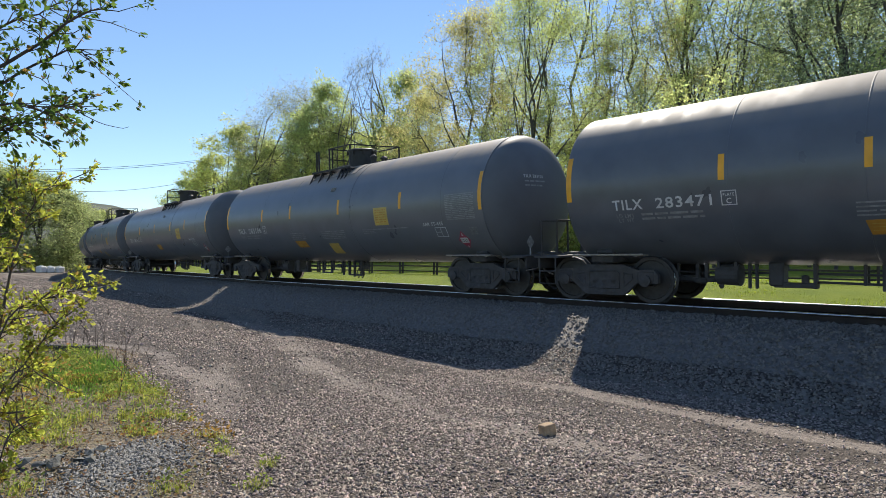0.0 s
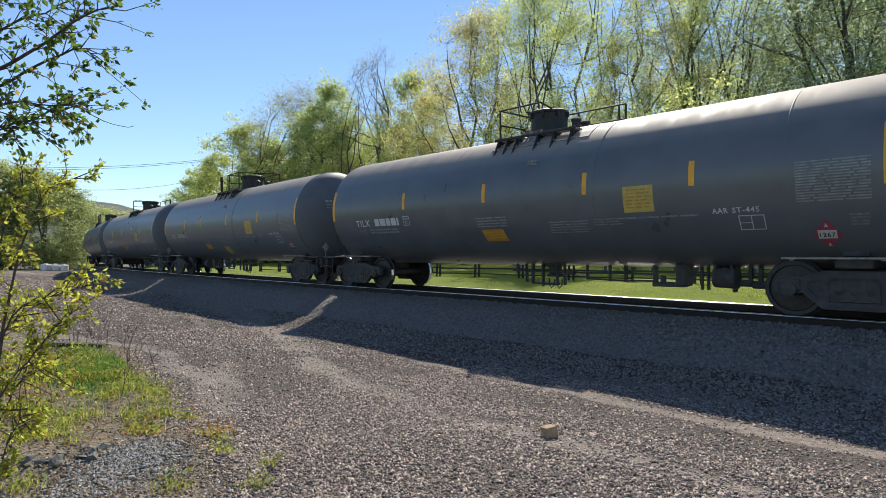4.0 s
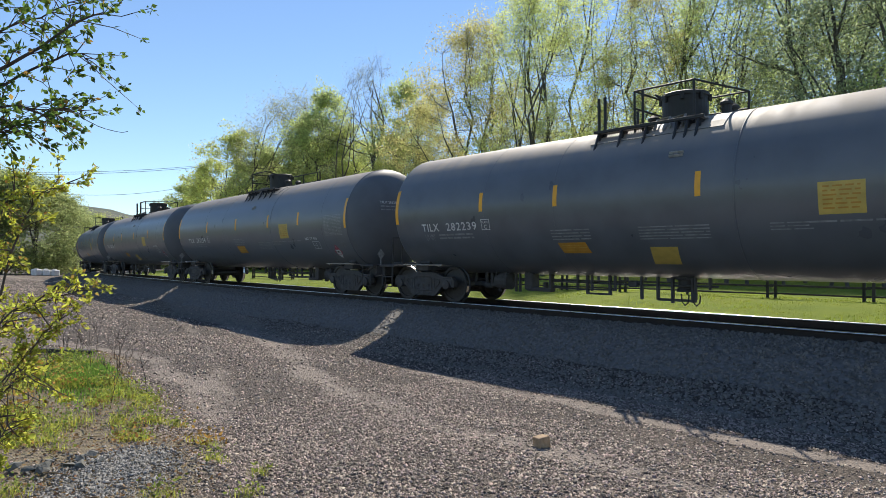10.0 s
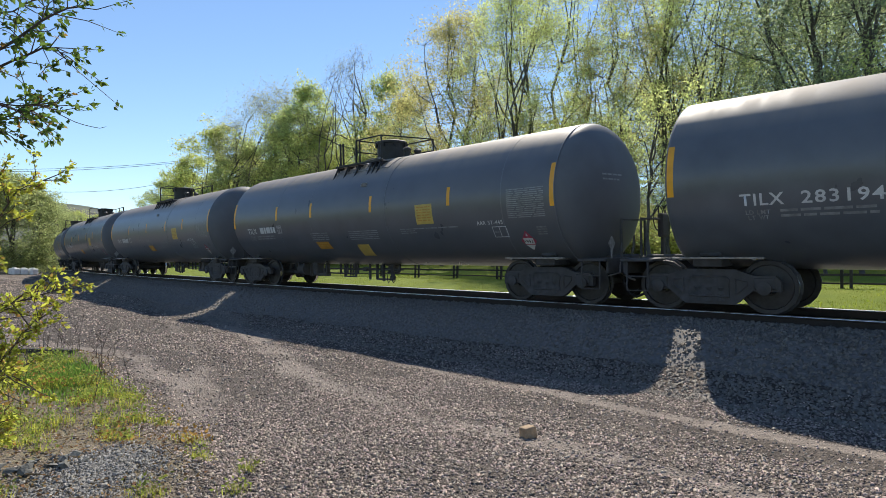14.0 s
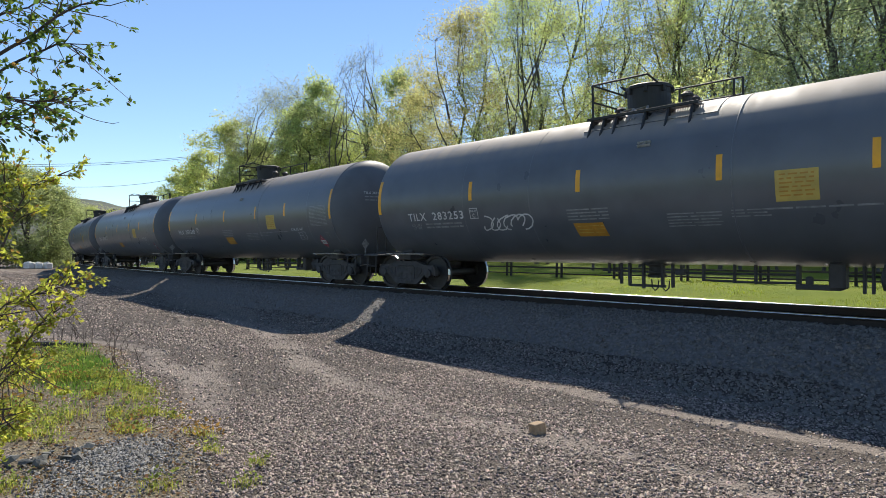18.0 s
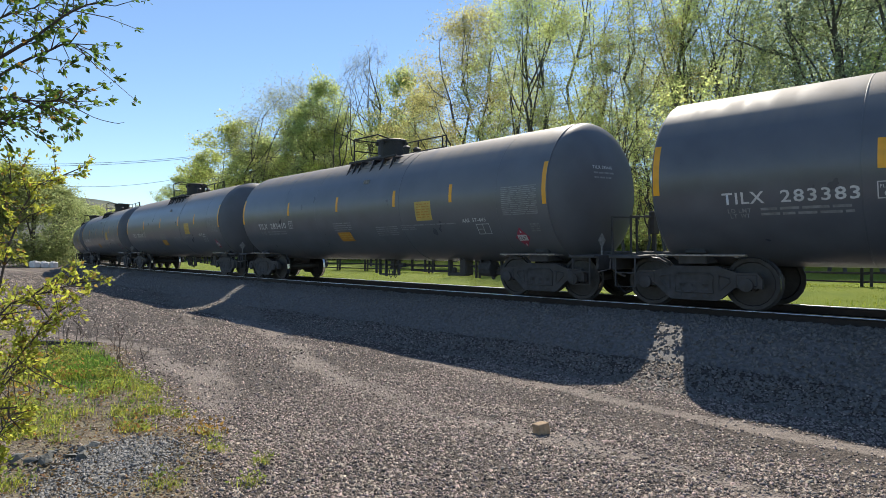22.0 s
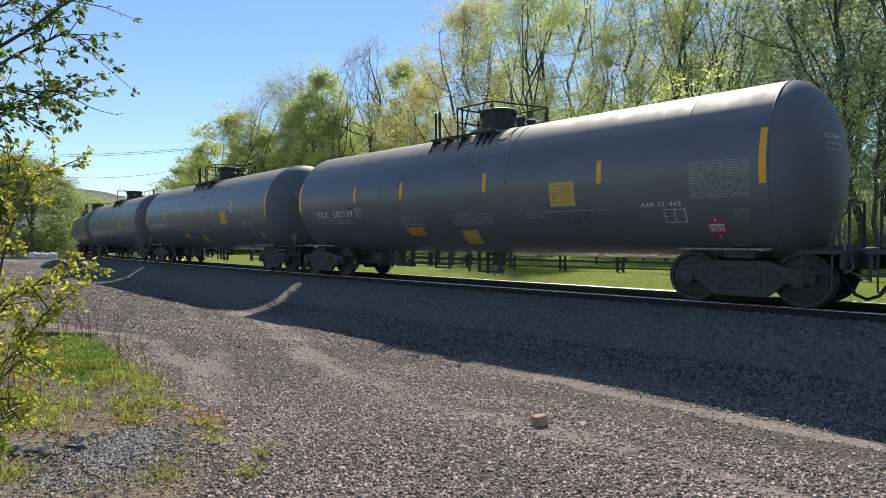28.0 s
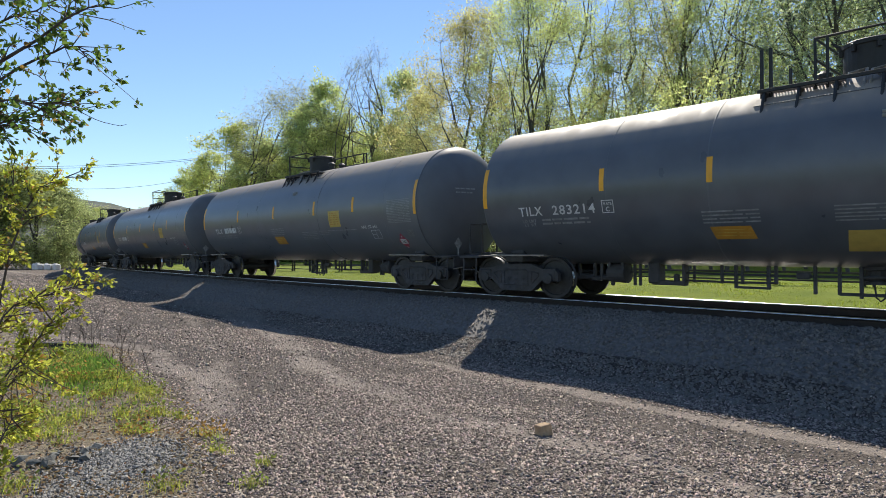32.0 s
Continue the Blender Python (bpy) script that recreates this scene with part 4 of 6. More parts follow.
    box(bm, q * 3.14, -0.3, 0.4, 0.66, 0.2, 0.085, bevel=0.01)
    box(bm, q * 2.84, -0.3, 0.6, 0.05, 0.14, 0.5)
    box(bm, q * 3.42, -0.28, 0.6, 0.24, 0.3, 0.44, bevel=0.03)
    lathe(bm, [(0.06, 0), (0.06, 0.12), (0.03, 0.14)], (q * 3.0, -0.3, 0.44), sides=8)
    part("brake_valve", bm, M_GRIME, car)
    bm = bmesh.new()
    for u, w, z in ((4.55, 0.18, 0.47), (4.78, 0.16, 0.44), (5.02, 0.3, 0.47)):
        box(bm, q * u, -0.25, z, w + 0.08, 0.12, 0.12, bevel=0.03)
    part("slack_adjuster", bm, M_GRIME, car)
    for u, z, w, h in ((3.77, 0.57, 0.045, 0.5), (3.89, 0.57, 0.045, 0.5), (1.23, 0.62, 0.05, 0.36), (1.79, 0.62, 0.045, 0.4), (2.15, 0.62, 0.045, 0.4), (4.65, 0.66, 0.07, 0.34), (4.82, 0.66, 0.07, 0.34), (5.2, 0.62, 0.05, 0.4), (-0.47, 0.56, 0.05, 0.46), (0.63, 0.54, 0.05, 0.5), (-0.75, 0.66, 0.05, 0.24)):
        bm = bmesh.new()
        box(bm, q * u, -0.28, z, w, 0.07, h, bevel=0.008)
        part("hanger", bm, M_GRIME, car)
    for y, z, u0, u1 in ((-0.28, 0.6, -0.9, 2.84), (-0.28, 0.46, 1.2, 2.84), (-0.2, 0.6, 3.5, 5.25)):
        bm = bmesh.new()
        tube(bm, [(q * u0, y, z), (q * (u0 + u1) / 2, y, z - 0.015), (q * u1, y, z)], 0.022, 6)
        part("brake_pipe", bm, M_GRIME, car)
    bm = bmesh.new()
    lathe(bm, [(0.3, 0.05), (0.26, -0.12), (0.16, -0.14), (0.16, -0.3), (0.19, -0.32), (0.19, -0.37)], (0.2, -0.05, 0.84), sides=16)
    for u, zb in ((-0.28, 0.3), (0.02, 0.25), (0.42, 0.28)):
        box(bm, u, -0.28, (zb + 0.76) / 2, 0.045, 0.08, 0.76 - zb)
    box(bm, 0.1, -0.28, 0.31, 0.76, 0.06, 0.05)
    part("bottom_outlet", bm, M_GRIME, car)
    bm = bmesh.new()
    box(bm, q * 0.8, -0.28, 0.6, 0.2, 0.16, 0.12, bevel=0.02)
    part("drain_valve", bm, M_GRIME, car)
    bm = bmesh.new()
    for k in (25.5, 28):
        a = shell(0.62, k, TR + 0.02)
        box(bm, a.x, a.y, a.z, 0.26, 0.05, 0.015, rx=radians(k - 90), bevel=0.004)
    box(bm, 0.62, shell(0, 26.8).y, shell(0, 26.8).z, 0.05, 0.05, 0.08, rx=radians(26.8 - 90))
    part("shell_lug", bm, M_GREY, car, "small grey lug on the shell")
    for u in (0.28, 0.5):
        bm = bmesh.new()
        tube(bm, [(u - 0.08, -0.3, 0.44), (u - 0.06, -0.31, 0.28), (u, -0.32, 0.22), (u + 0.06, -0.31, 0.28), (u + 0.07, -0.3, 0.42)], 0.014, 6)
        part("chain_loop", bm, M_BLACK, car)
    if second_type:
        bm = bmesh.new()
        for u in (-1.9, -1.35):
            box(bm, u, -0.28, 0.56, 0.05, 0.07, 0.42)
        box(bm, -1.62, -0.28, 0.36, 0.6, 0.06, 0.04)
        part("sill_bracket", bm, M_GRIME, car)
    # bogies
    wm = wheelset_mesh()
    for e in (-1, 1):
        bog = empty("bogie")
        bog.parent = car
        bog.location = (e * BC, 0, 0)
        for sy in (-1, 1):
            part("side_frame", side_frame(sy), M_GRIME, bog)
            for u in (-0.89, 0.89):
                bm = bmesh.new()
                lathe(bm, [(0.10, 1.03 * sy), (0.115, 1.07 * sy), (0.115, 1.11 * sy), (0.03, 1.13 * sy)], (u, 0, WR), axis="y", sides=14)
                bmesh.ops.recalc_face_normals(bm, faces=bm.faces[:])
                part("bearing_cap", bm, M_GRIME, bog)
            bm = bmesh.new()
            for u in (-0.2, 0.0, 0.2):
                lathe(bm, [(0.085, 0.21 + 0.06 * i) if i % 2 == 0 else (0.065, 0.21 + 0.06 * i) for i in range(5)], (u, sy * 0.99, 0), sides=8)
            part("spring", bm, M_GRIME, bog)
        bm = bmesh.new()
        box(bm, 0, 0, 0.56, 0.36, 2.1, 0.24, bevel=0.03)
        lathe(bm, [(0.2, 0.68), (0.2, 0.76)], sides=16)
        part("bolster", bm, M_GRIME, bog)
        for u in (-0.36, 0.36):
            bm = bmesh.new()
            box(bm, u * 1.1, 0, 0.36, 0.08, 1.5, 0.1)
            for sy in (-1, 1):
                box(bm, u * 1.15, sy * 0.735, 0.4, 0.06, 0.1, 0.3)
            part("brake_beam", bm, M_GRIME, bog)
        for u in (-0.89, 0.89):
            w = link_mesh("wheelset", wm, None, bog, "dark steel wheels with polished treads on one axle")
            w.location = (u, 0, WR)
    for ch in car.children:
        if ch.name.split(".")[0] in ("stencil_table", "test_data", "service_line", "notice_lettering", "warning_lettering"):
            tagged(ch, kind="stuff")
    return car


# fleet number of each car in running order
NUMBERS = {-1: "283471", 0: "283106", 1: "283417", 2: "283172", 4: "283086", 5: "283169", 6: "283443", 7: "283431", 8: "282239", 9: "283254", 10: "283235", 11: "283194", 14: "283462", 15: "283253", 16: "283380", 17: "283265", 18: "283383", 19: "283410", 20: "283232", 21: "283451", 23: "283217", 24: "283139", 25: "283088", 26: "283402", 27: "283214"}
FIRST, LAST = -2, 36
SECOND_TYPE = {-1, 0, 2, 4, 6, 8, 10, 12, 23, 24, 25, 27}
first_car, other_car = build_car(), build_car(True)
CARS = []
for j in range(FIRST, LAST + 1):
    if j in (FIRST, 0):
        c = other_car if j == 0 else first_car
    else:
        c = copy_thing(other_car if j in SECOND_TYPE else first_car, Matrix.Identity(4))
    CARS.append((j, c))
for j, c in CARS:
    k = 1.0 if j in SECOND_TYPE else 0.0
    text_on_tank("reporting_mark", "TILX", 0.27, -5.73 - 0.18 * k, -18.0, M_WHITE, c, 0.64 - 0.04 * k)
    if j in NUMBERS:
        text_on_tank("fleet_number", NUMBERS[j], 0.27, -4.86 - 0.2 * k, -18.0, M_WHITE, c, 1.04 - 0.05 * k)
        text_on_head("end_number", "TILX " + NUMBERS[j], 0.1, -0.74, TZ + 0.45, M_WHITE, c, 0.6)
    else:
        part("fleet_number", bars(-4.86 - 0.2 * k, -3.82 - 0.25 * k, -10.5, -18.0, 1, j + 50, 0.0, 0.008, words=6), M_WHITE, c)


def placard(car, number, pale_foot):
    """A diamond hazard placard with its number panel; some have a white lower half."""
    cu, ca, h = 6.1, -38.0, 0.2
    da = math.degrees(1.35 * h / TR)
    bm = bmesh.new()
    c0 = bm.verts.new(shell(cu, ca, TR + 0.006))
    ring = [bm.verts.new(shell(cu + x * h, ca + y * da, TR + 0.006)) for x, y in ((1, 0), (0.5, 0.5), (0, 1), (-0.5, 0.5), (-1, 0), (-0.5, -0.5), (0, -1), (0.5, -0.5))]
    for i in range(8):
        bm.faces.new((c0, ring[i], ring[(i + 1) % 8]))
    plc = part("hazard_placard", bm, M_RED, car, "red and white diamond hazard placard" if pale_foot else "red diamond hazard placard with a white number panel")
    bm = bmesh.new()
    for x, y in ((0, 0.62), (0, -0.74)) if not pale_foot else ((0, 0.62),):
        v = [bm.verts.new(shell(cu + (x + a) * h, ca + (y + b) * da, TR + 0.0085)) for a, b in ((-0.13, -0.12), (0.13, -0.12), (0, 0.16))]
        bm.faces.new(v)
    part("symbol", bm, M_WHITE, plc)
    if pale_foot:
        bm = bmesh.new()
        v = [bm.verts.new(shell(cu + a * h, ca + b * da, TR + 0.0085)) for a, b in ((-0.62, -0.38), (-0.3, -0.7), (0, -0.98), (0.3, -0.7), (0.62, -0.38))]
        bm.faces.new(v)
        part("lower_half", bm, M_WHITE, plc, "white lower half of the placard")
    part("number_panel", patch(cu - 0.125, cu + 0.125, ca - 2.9, ca + 2.9, 0.0095), M_WHITE, plc)
    text_on_tank("number", number, 0.115, cu - 0.105, ca - 1.6, M_BLACK, plc, 0.21, 0.013)


for j, c in CARS:
    placard(c, *(("1993", True) if 7 <= j <= 13 else ("1267", False)))


def scribble(u0, u1, a0, a1, seed):
    """Loose painted strokes on the tank, in no readable form."""
    bm = bmesh.new()
    r = random.Random(seed)
    for k in range(6):
        u = u0 + (u1 - u0) * (k + 0.3) / 6
        pts = []
        for q in range(9):
            f = q / 8
            pts.append((u + (u1 - u0) * 0.14 * math.sin(5.2 * f + k) + 0.1 * f, a0 + (a1 - a0) * (0.5 - 0.5 * math.cos(4.4 * f + r.uniform(-0.2, 0.2) + k))))
        for (ua, aa), (ub, ab) in zip(pts, pts[1:]):
            dx, dy = ub - ua, radians(ab - aa) * TR
            n = math.hypot(dx, dy) + 1e-6
            w = 0.016
            ox, oy = -dy / n * w, math.degrees(dx / n * w / TR)
            bm.faces.new([bm.verts.new(shell(x, y, TR + 0.007)) for x, y in ((ua - ox, aa - oy), (ub - ox, ab - oy), (ub + ox, ab + oy), (ua + ox, aa + oy))])
    bmesh.ops.recalc_face_normals(bm, faces=bm.faces[:])
    return bm


for j, c in CARS:
    if j == 15:
        tagged(part("painted_scribble", scribble(-3.25, -1.95, -17, -30, 3), M_WHITE, c, "loose white painted scribble"), kind="stuff")


# ---- trees ----
def limb_tubes(paths):
    """Tapered limbs from (points, r0, r1, sides) in one set of arrays."""
    bm = bmesh.new()
    for pts, r0, r1, sides in paths:
        tube(bm, pts, r0, sides, r1, cap=False)
    return bm


def leaf_cloud(centres, size, r):
    """Small pointed leaves or sprigs, one triangle each, turned at random."""
    n = len(centres)
    a = r.normal(size=(n, 3))
    a /= np.linalg.norm(a, axis=1)[:, None]
    b = np.cross(a, r.normal(size=(n, 3)))
    b /= np.linalg.norm(b, axis=1)[:, None] + 1e-9
    s = (size * r.uniform(0.6, 1.35, n))[:, None]
    c = np.asarray(centres)
    v = np.stack([c - a * s * 0.5 + b * s * 0.36, c + a * s * 0.55, c - a * s * 0.42 - b * s * 0.36], 1).reshape(-1, 3)
    return v, np.arange(3 * n).reshape(-1, 3)


def tree_parts(seed, h, spread, base, leaves, leaf, kind, lean=0.03, clumps=110, stems=1, tuft=0.6, full=0.62):
    """Trunk and crown of one tree at the origin: forked limbs that carry clumps of leaves inside a rounded, uneven crown."""
    r = np.random.default_rng(seed)
    paths, nodes = [], []
    r0 = 0.0085 * h + 0.03
    crown0 = base * h

    def crown(f, az):
        lump = 1 + 0.16 * math.sin(2 * az + seed) + 0.14 * math.sin(3 * az + 5 * f + 2 * seed)
        return spread * lump * math.sin(math.pi * min(0.97, max(0.03, f)) ** 0.72) ** full

    def limb(a, b, ra, rb, sides, sag=0.05, n=6):
        a, b = np.asarray(a, float), np.asarray(b, float)
        ln = np.linalg.norm(b - a)
        bend = r.normal(0, 0.045 * ln, 3) + np.array([0, 0, -sag * ln])
        pts = [a + (b - a) * t + bend * math.sin(math.pi * t) + (r.normal(0, 0.015 * ln, 3) if 0 < t < 1 else 0) for t in np.linspace(0, 1, n)]
        paths.append((pts, ra, rb, sides))
        return pts
    for st in range(stems):
        off = r.normal(0, 0.4, 2) if stems > 1 else np.zeros(2)
        tip = np.array([off[0] + r.normal(0, lean * h), off[1] + r.normal(0, lean * h), h * (0.93 if st == 0 else r.uniform(0.75, 0.9))])
        trunk = limb((off[0], off[1], -0.4), tip, r0 * (1 if st == 0 else 0.8), 0.02, 7, 0.0, 10)
        nodes += trunk[3:]
        for k in range(7 if stems == 1 else 5):
            f = r.uniform(0.22, 0.75)
            q = np.array([np.interp(f * 9, range(10), np.array(trunk)[:, j]) for j in range(3)])
            az, g = r.uniform(0, 6.283), r.uniform(max(0.25, (f * h - crown0) / (h - crown0) + 0.15), 0.95)
            rad = crown(g, az) * r.uniform(0.55, 0.85)
            end = np.array([math.cos(az) * rad, math.sin(az) * rad, crown0 + g * (h - crown0)])
            nodes += limb(q, end, r0 * (0.55 - 0.4 * f) + 0.02, 0.018, 5)[1:]
    nodes = np.array(nodes)
    spots = []
    for k in range(clumps):
        az, f = r.uniform(0, 6.283), r.random() ** 0.85
        rad = crown(f, az) * r.uniform(0.3, 1.0) ** 0.5
        c = np.array([math.cos(az) * rad, math.sin(az) * rad, crown0 + f * (h - crown0) * 1.02])
        d = np.linalg.norm((nodes - c) * np.array([1, 1, 1.25]), axis=1) + 2.0 * (nodes[:, 2] > c[2])
        q = nodes[np.argmin(d)]
        pts = limb(q, c, 0.02, 0.007, 3, 0.06, 4)
        spots += [c, c, pts[2]]
        for _ in range(4):
            e = r.normal(0, tuft, 3) + np.array([0, 0, 0.25 * tuft])
            paths.append(([pts[r.integers(2, 4)], c + e], 0.009, 0.003, 3))
            spots.append(c + e)
    spots = np.array(spots)
    pick = spots[r.integers(0, len(spots), leaves)]
    c = pick + r.normal(0, tuft * 0.6, (leaves, 3)) * np.array([1, 1, 0.75])
    v, f = leaf_cloud(c, leaf, r)
    return limb_tubes(paths), v, f


TREE_KINDS = {}


def tree_kind(key, *args, colour="green", label="", **kw):
    bm, v, f = tree_parts(*args, kind=key, **kw)
    ob = empty("tree")
    part("trunk", bm, M_BARK, ob)
    from_arrays("crown", v, f, LEAVES[colour], ob)
    tagged(ob, label, "tree", "trees behind the railway")
    TREE_KINDS[key] = [ob, args[1], False]


tree_kind("round", 11, 18.0, 5.8, 0.08, 23000, 0.21, colour="olive", clumps=130, tuft=0.58, full=0.5, label="leafy yellow-green tree in spring leaf behind the track")
tree_kind("dense", 12, 18.0, 5.4, 0.06, 23000, 0.205, colour="mid", clumps=130, tuft=0.54, full=0.5, label="dense green broadleaf tree behind the track")
tree_kind("bare", 13, 20.0, 4.2, 0.3, 2600, 0.11, colour="grey", clumps=110, stems=2, tuft=0.75, label="nearly bare tall tree with thin grey limbs")
tree_kind("haze", 14, 20.0, 6.4, 0.2, 11000, 0.135, colour="grey", clumps=150, tuft=0.8, label="tree with fine twigs and sparse new leaves")
tree_kind("gold", 15, 20.0, 5.8, 0.12, 23000, 0.138, colour="gold", clumps=150, lean=0.04, tuft=0.55, label="tree with golden-green spring leaves")
tree_kind("tall", 16, 24.0, 6.0, 0.2, 22000, 0.14, colour="lime", clumps=120, stems=2, lean=0.05, tuft=0.55, label="tall tree with dark stems and light green leaves")
tree_kind("wood", 17, 24.0, 6.2, 0.12, 21000, 0.138, colour="green", clumps=130, lean=0.05, tuft=0.58, label="tall woodland tree in green leaf")
tree_kind("deep", 18, 22.0, 6.2, 0.1, 17000, 0.155, colour="deep", clumps=130, lean=0.05, tuft=0.75, label="shady green woodland tree")
tree_kind("shade", 20, 22.0, 6.2, 0.1, 17000, 0.16, colour="shade", clumps=130, lean=0.05, tuft=0.8, label="dark shaded woodland tree behind the fence")
tree_kind("hedge", 19, 12.0, 4.6, 0.01, 23000, 0.19, colour="hedge", clumps=140, stems=2, tuft=0.6, full=0.4, label="dense dark olive tree at the roadside, leafy to the ground")


def clear_of_track(az, dist):
    """Draws a place in along its bearing until it stands well off the rails; beyond the far bend, out."""
    step = -1.0 if az < 70 else 1.0
    for _ in range(60):
        x, y = -dist * math.sin(radians(az)), EYE[1] + dist * math.cos(radians(az))
        if abs(float(lateral(np.array([x]), np.array([y]))[0])) > 6.5:
            break
        dist += step
    return dist


def stand(kind, az, dist, top, turn, squash=1.0, foot=None):
    """Places a tree by its bearing from the road, its distance and the height of its top above the eye, in degrees."""
    src = TREE_KINDS[kind]
    if az < 33:
        dist *= 1.25  # the wood keeps clear of the sunlit lawn
    dist = clear_of_track(az, dist)
    x, y = -dist * math.sin(radians(az)), EYE[1] + dist * math.cos(radians(az))
    z = float(ground_z(np.array([x]), np.array([y]))[0])
    height = EYE[2] + dist * math.tan(radians(top)) - z
    k = height / src[1]
    m = pose(x, y, z, 0, 0, turn)
    if not src[2]:
        ob, src[2] = src[0], True
        ob.matrix_basis = m
    else:
        ob = copy_thing(src[0], m)
    ob.scale = (k * squash, k * squash, k)
    return ob


# the wood's edge, from the far end of the curve to the near side
for row in (
    ("dense", 67.7, 112, 6.8, 20, 1.25), ("round", 65.6, 108, 9.0, 80, 1.2), ("round", 63.7, 98, 11.6, 140, 1.2), ("dense", 61.4, 92, 10.4, 200, 1.2),
    ("haze", 60.2, 92, 14.9, 10, 1.05), ("haze", 58.4, 94, 15.6, 90, 1.0), ("dense", 57.0, 88, 13.6, 300, 1.0), ("dense", 55.8, 86, 15.5, 45, 1.0), ("round", 54.4, 84, 12.6, 130, 0.8),
    ("bare", 52.9, 74, 18.3, 60, 0.9), ("bare", 51.7, 74, 19.4, 0, 0.85), ("dense", 48.9, 72, 17.0, 170, 0.7), ("round", 49.8, 70, 12.5, 250, 0.7), ("wood", 46.4, 66, 16.0, 20, 0.6), ("gold", 47.0, 60, 15.5, 60, 0.95),
    ("gold", 43.4, 54, 21.8, 120, 1.0), ("gold", 41.2, 56, 22.4, 210, 0.95), ("tall", 37.6, 50, 25.0, 30, 0.9), ("tall", 35.2, 47, 26.5, 150, 0.9),
    ("tall", 31.6, 48, 27.0, 270, 0.9), ("wood", 29.0, 46, 20.0, 40, 0.9), ("gold", 26.4, 45, 25.0, 330, 0.8), ("wood", 23.6, 44, 27.5, 100, 0.9),
    ("tall", 20.6, 43, 28.0, 200, 0.9), ("wood", 17.8, 42, 28.5, 280, 0.9), ("deep", 15.2, 40, 29.0, 15, 0.9), ("wood", 12.4, 41, 29.0, 75, 0.95),
    ("shade", 9.6, 34, 31.0, 135, 0.95), ("shade", 6.8, 33, 31.0, 195, 0.95), ("shade", 3.5, 34, 31.0, 255, 0.95), ("shade", 0.0, 36, 31.0, 310, 1.0),
    # second row
    ("dense", 66.3, 130, 7.4, 110, 1.4), ("dense", 61.6, 118, 9.4, 160, 1.4), ("round", 58.3, 108, 11.6, 220, 1.3), ("dense", 55.8, 100, 11.5, 280, 1.2),
    ("round", 52.0, 92, 11.5, 340, 1.3), ("dense", 48.0, 84, 11.5, 50, 1.3), ("haze", 45.0, 70, 12.5, 75, 1.1), ("round", 40.0, 68, 9.5, 100, 1.1),
    ("haze", 36.6, 62, 15.5, 30, 1.0), ("round", 33.4, 62, 11.0, 140, 1.1), ("wood", 30.2, 58, 15.0, 190, 1.1), ("haze", 25.0, 58, 16.5, 240, 1.1),
    ("deep", 21.8, 56, 17.5, 290, 1.1), ("haze", 18.6, 54, 18.5, 20, 1.1), ("haze", 14.0, 54, 20.0, 70, 1.1), ("deep", 10.8, 52, 21.0, 130, 1.1), ("deep", 7.6, 52, 21.0, 180, 1.2),
    # small trees along the far edge of the road and by the curve's end
    ("hedge", 84.6, 100, 7.0, 30, 1.2), ("hedge", 82.6, 101, 6.8, 120, 1.2), ("hedge", 80.6, 100, 6.6, 210, 1.15), ("hedge", 78.6, 102, 6.4, 300, 1.1), ("hedge", 77.0, 104, 5.0, 75, 1.1), ("hedge", 75.9, 118, 4.1, 160, 1.2), ("round", 74.3, 150, 3.9, 320, 1.4), ("round", 72.6, 165, 3.7, 10, 1.5), ("dense", 71.0, 170, 3.3, 60, 1.6),
):
    stand(*row)


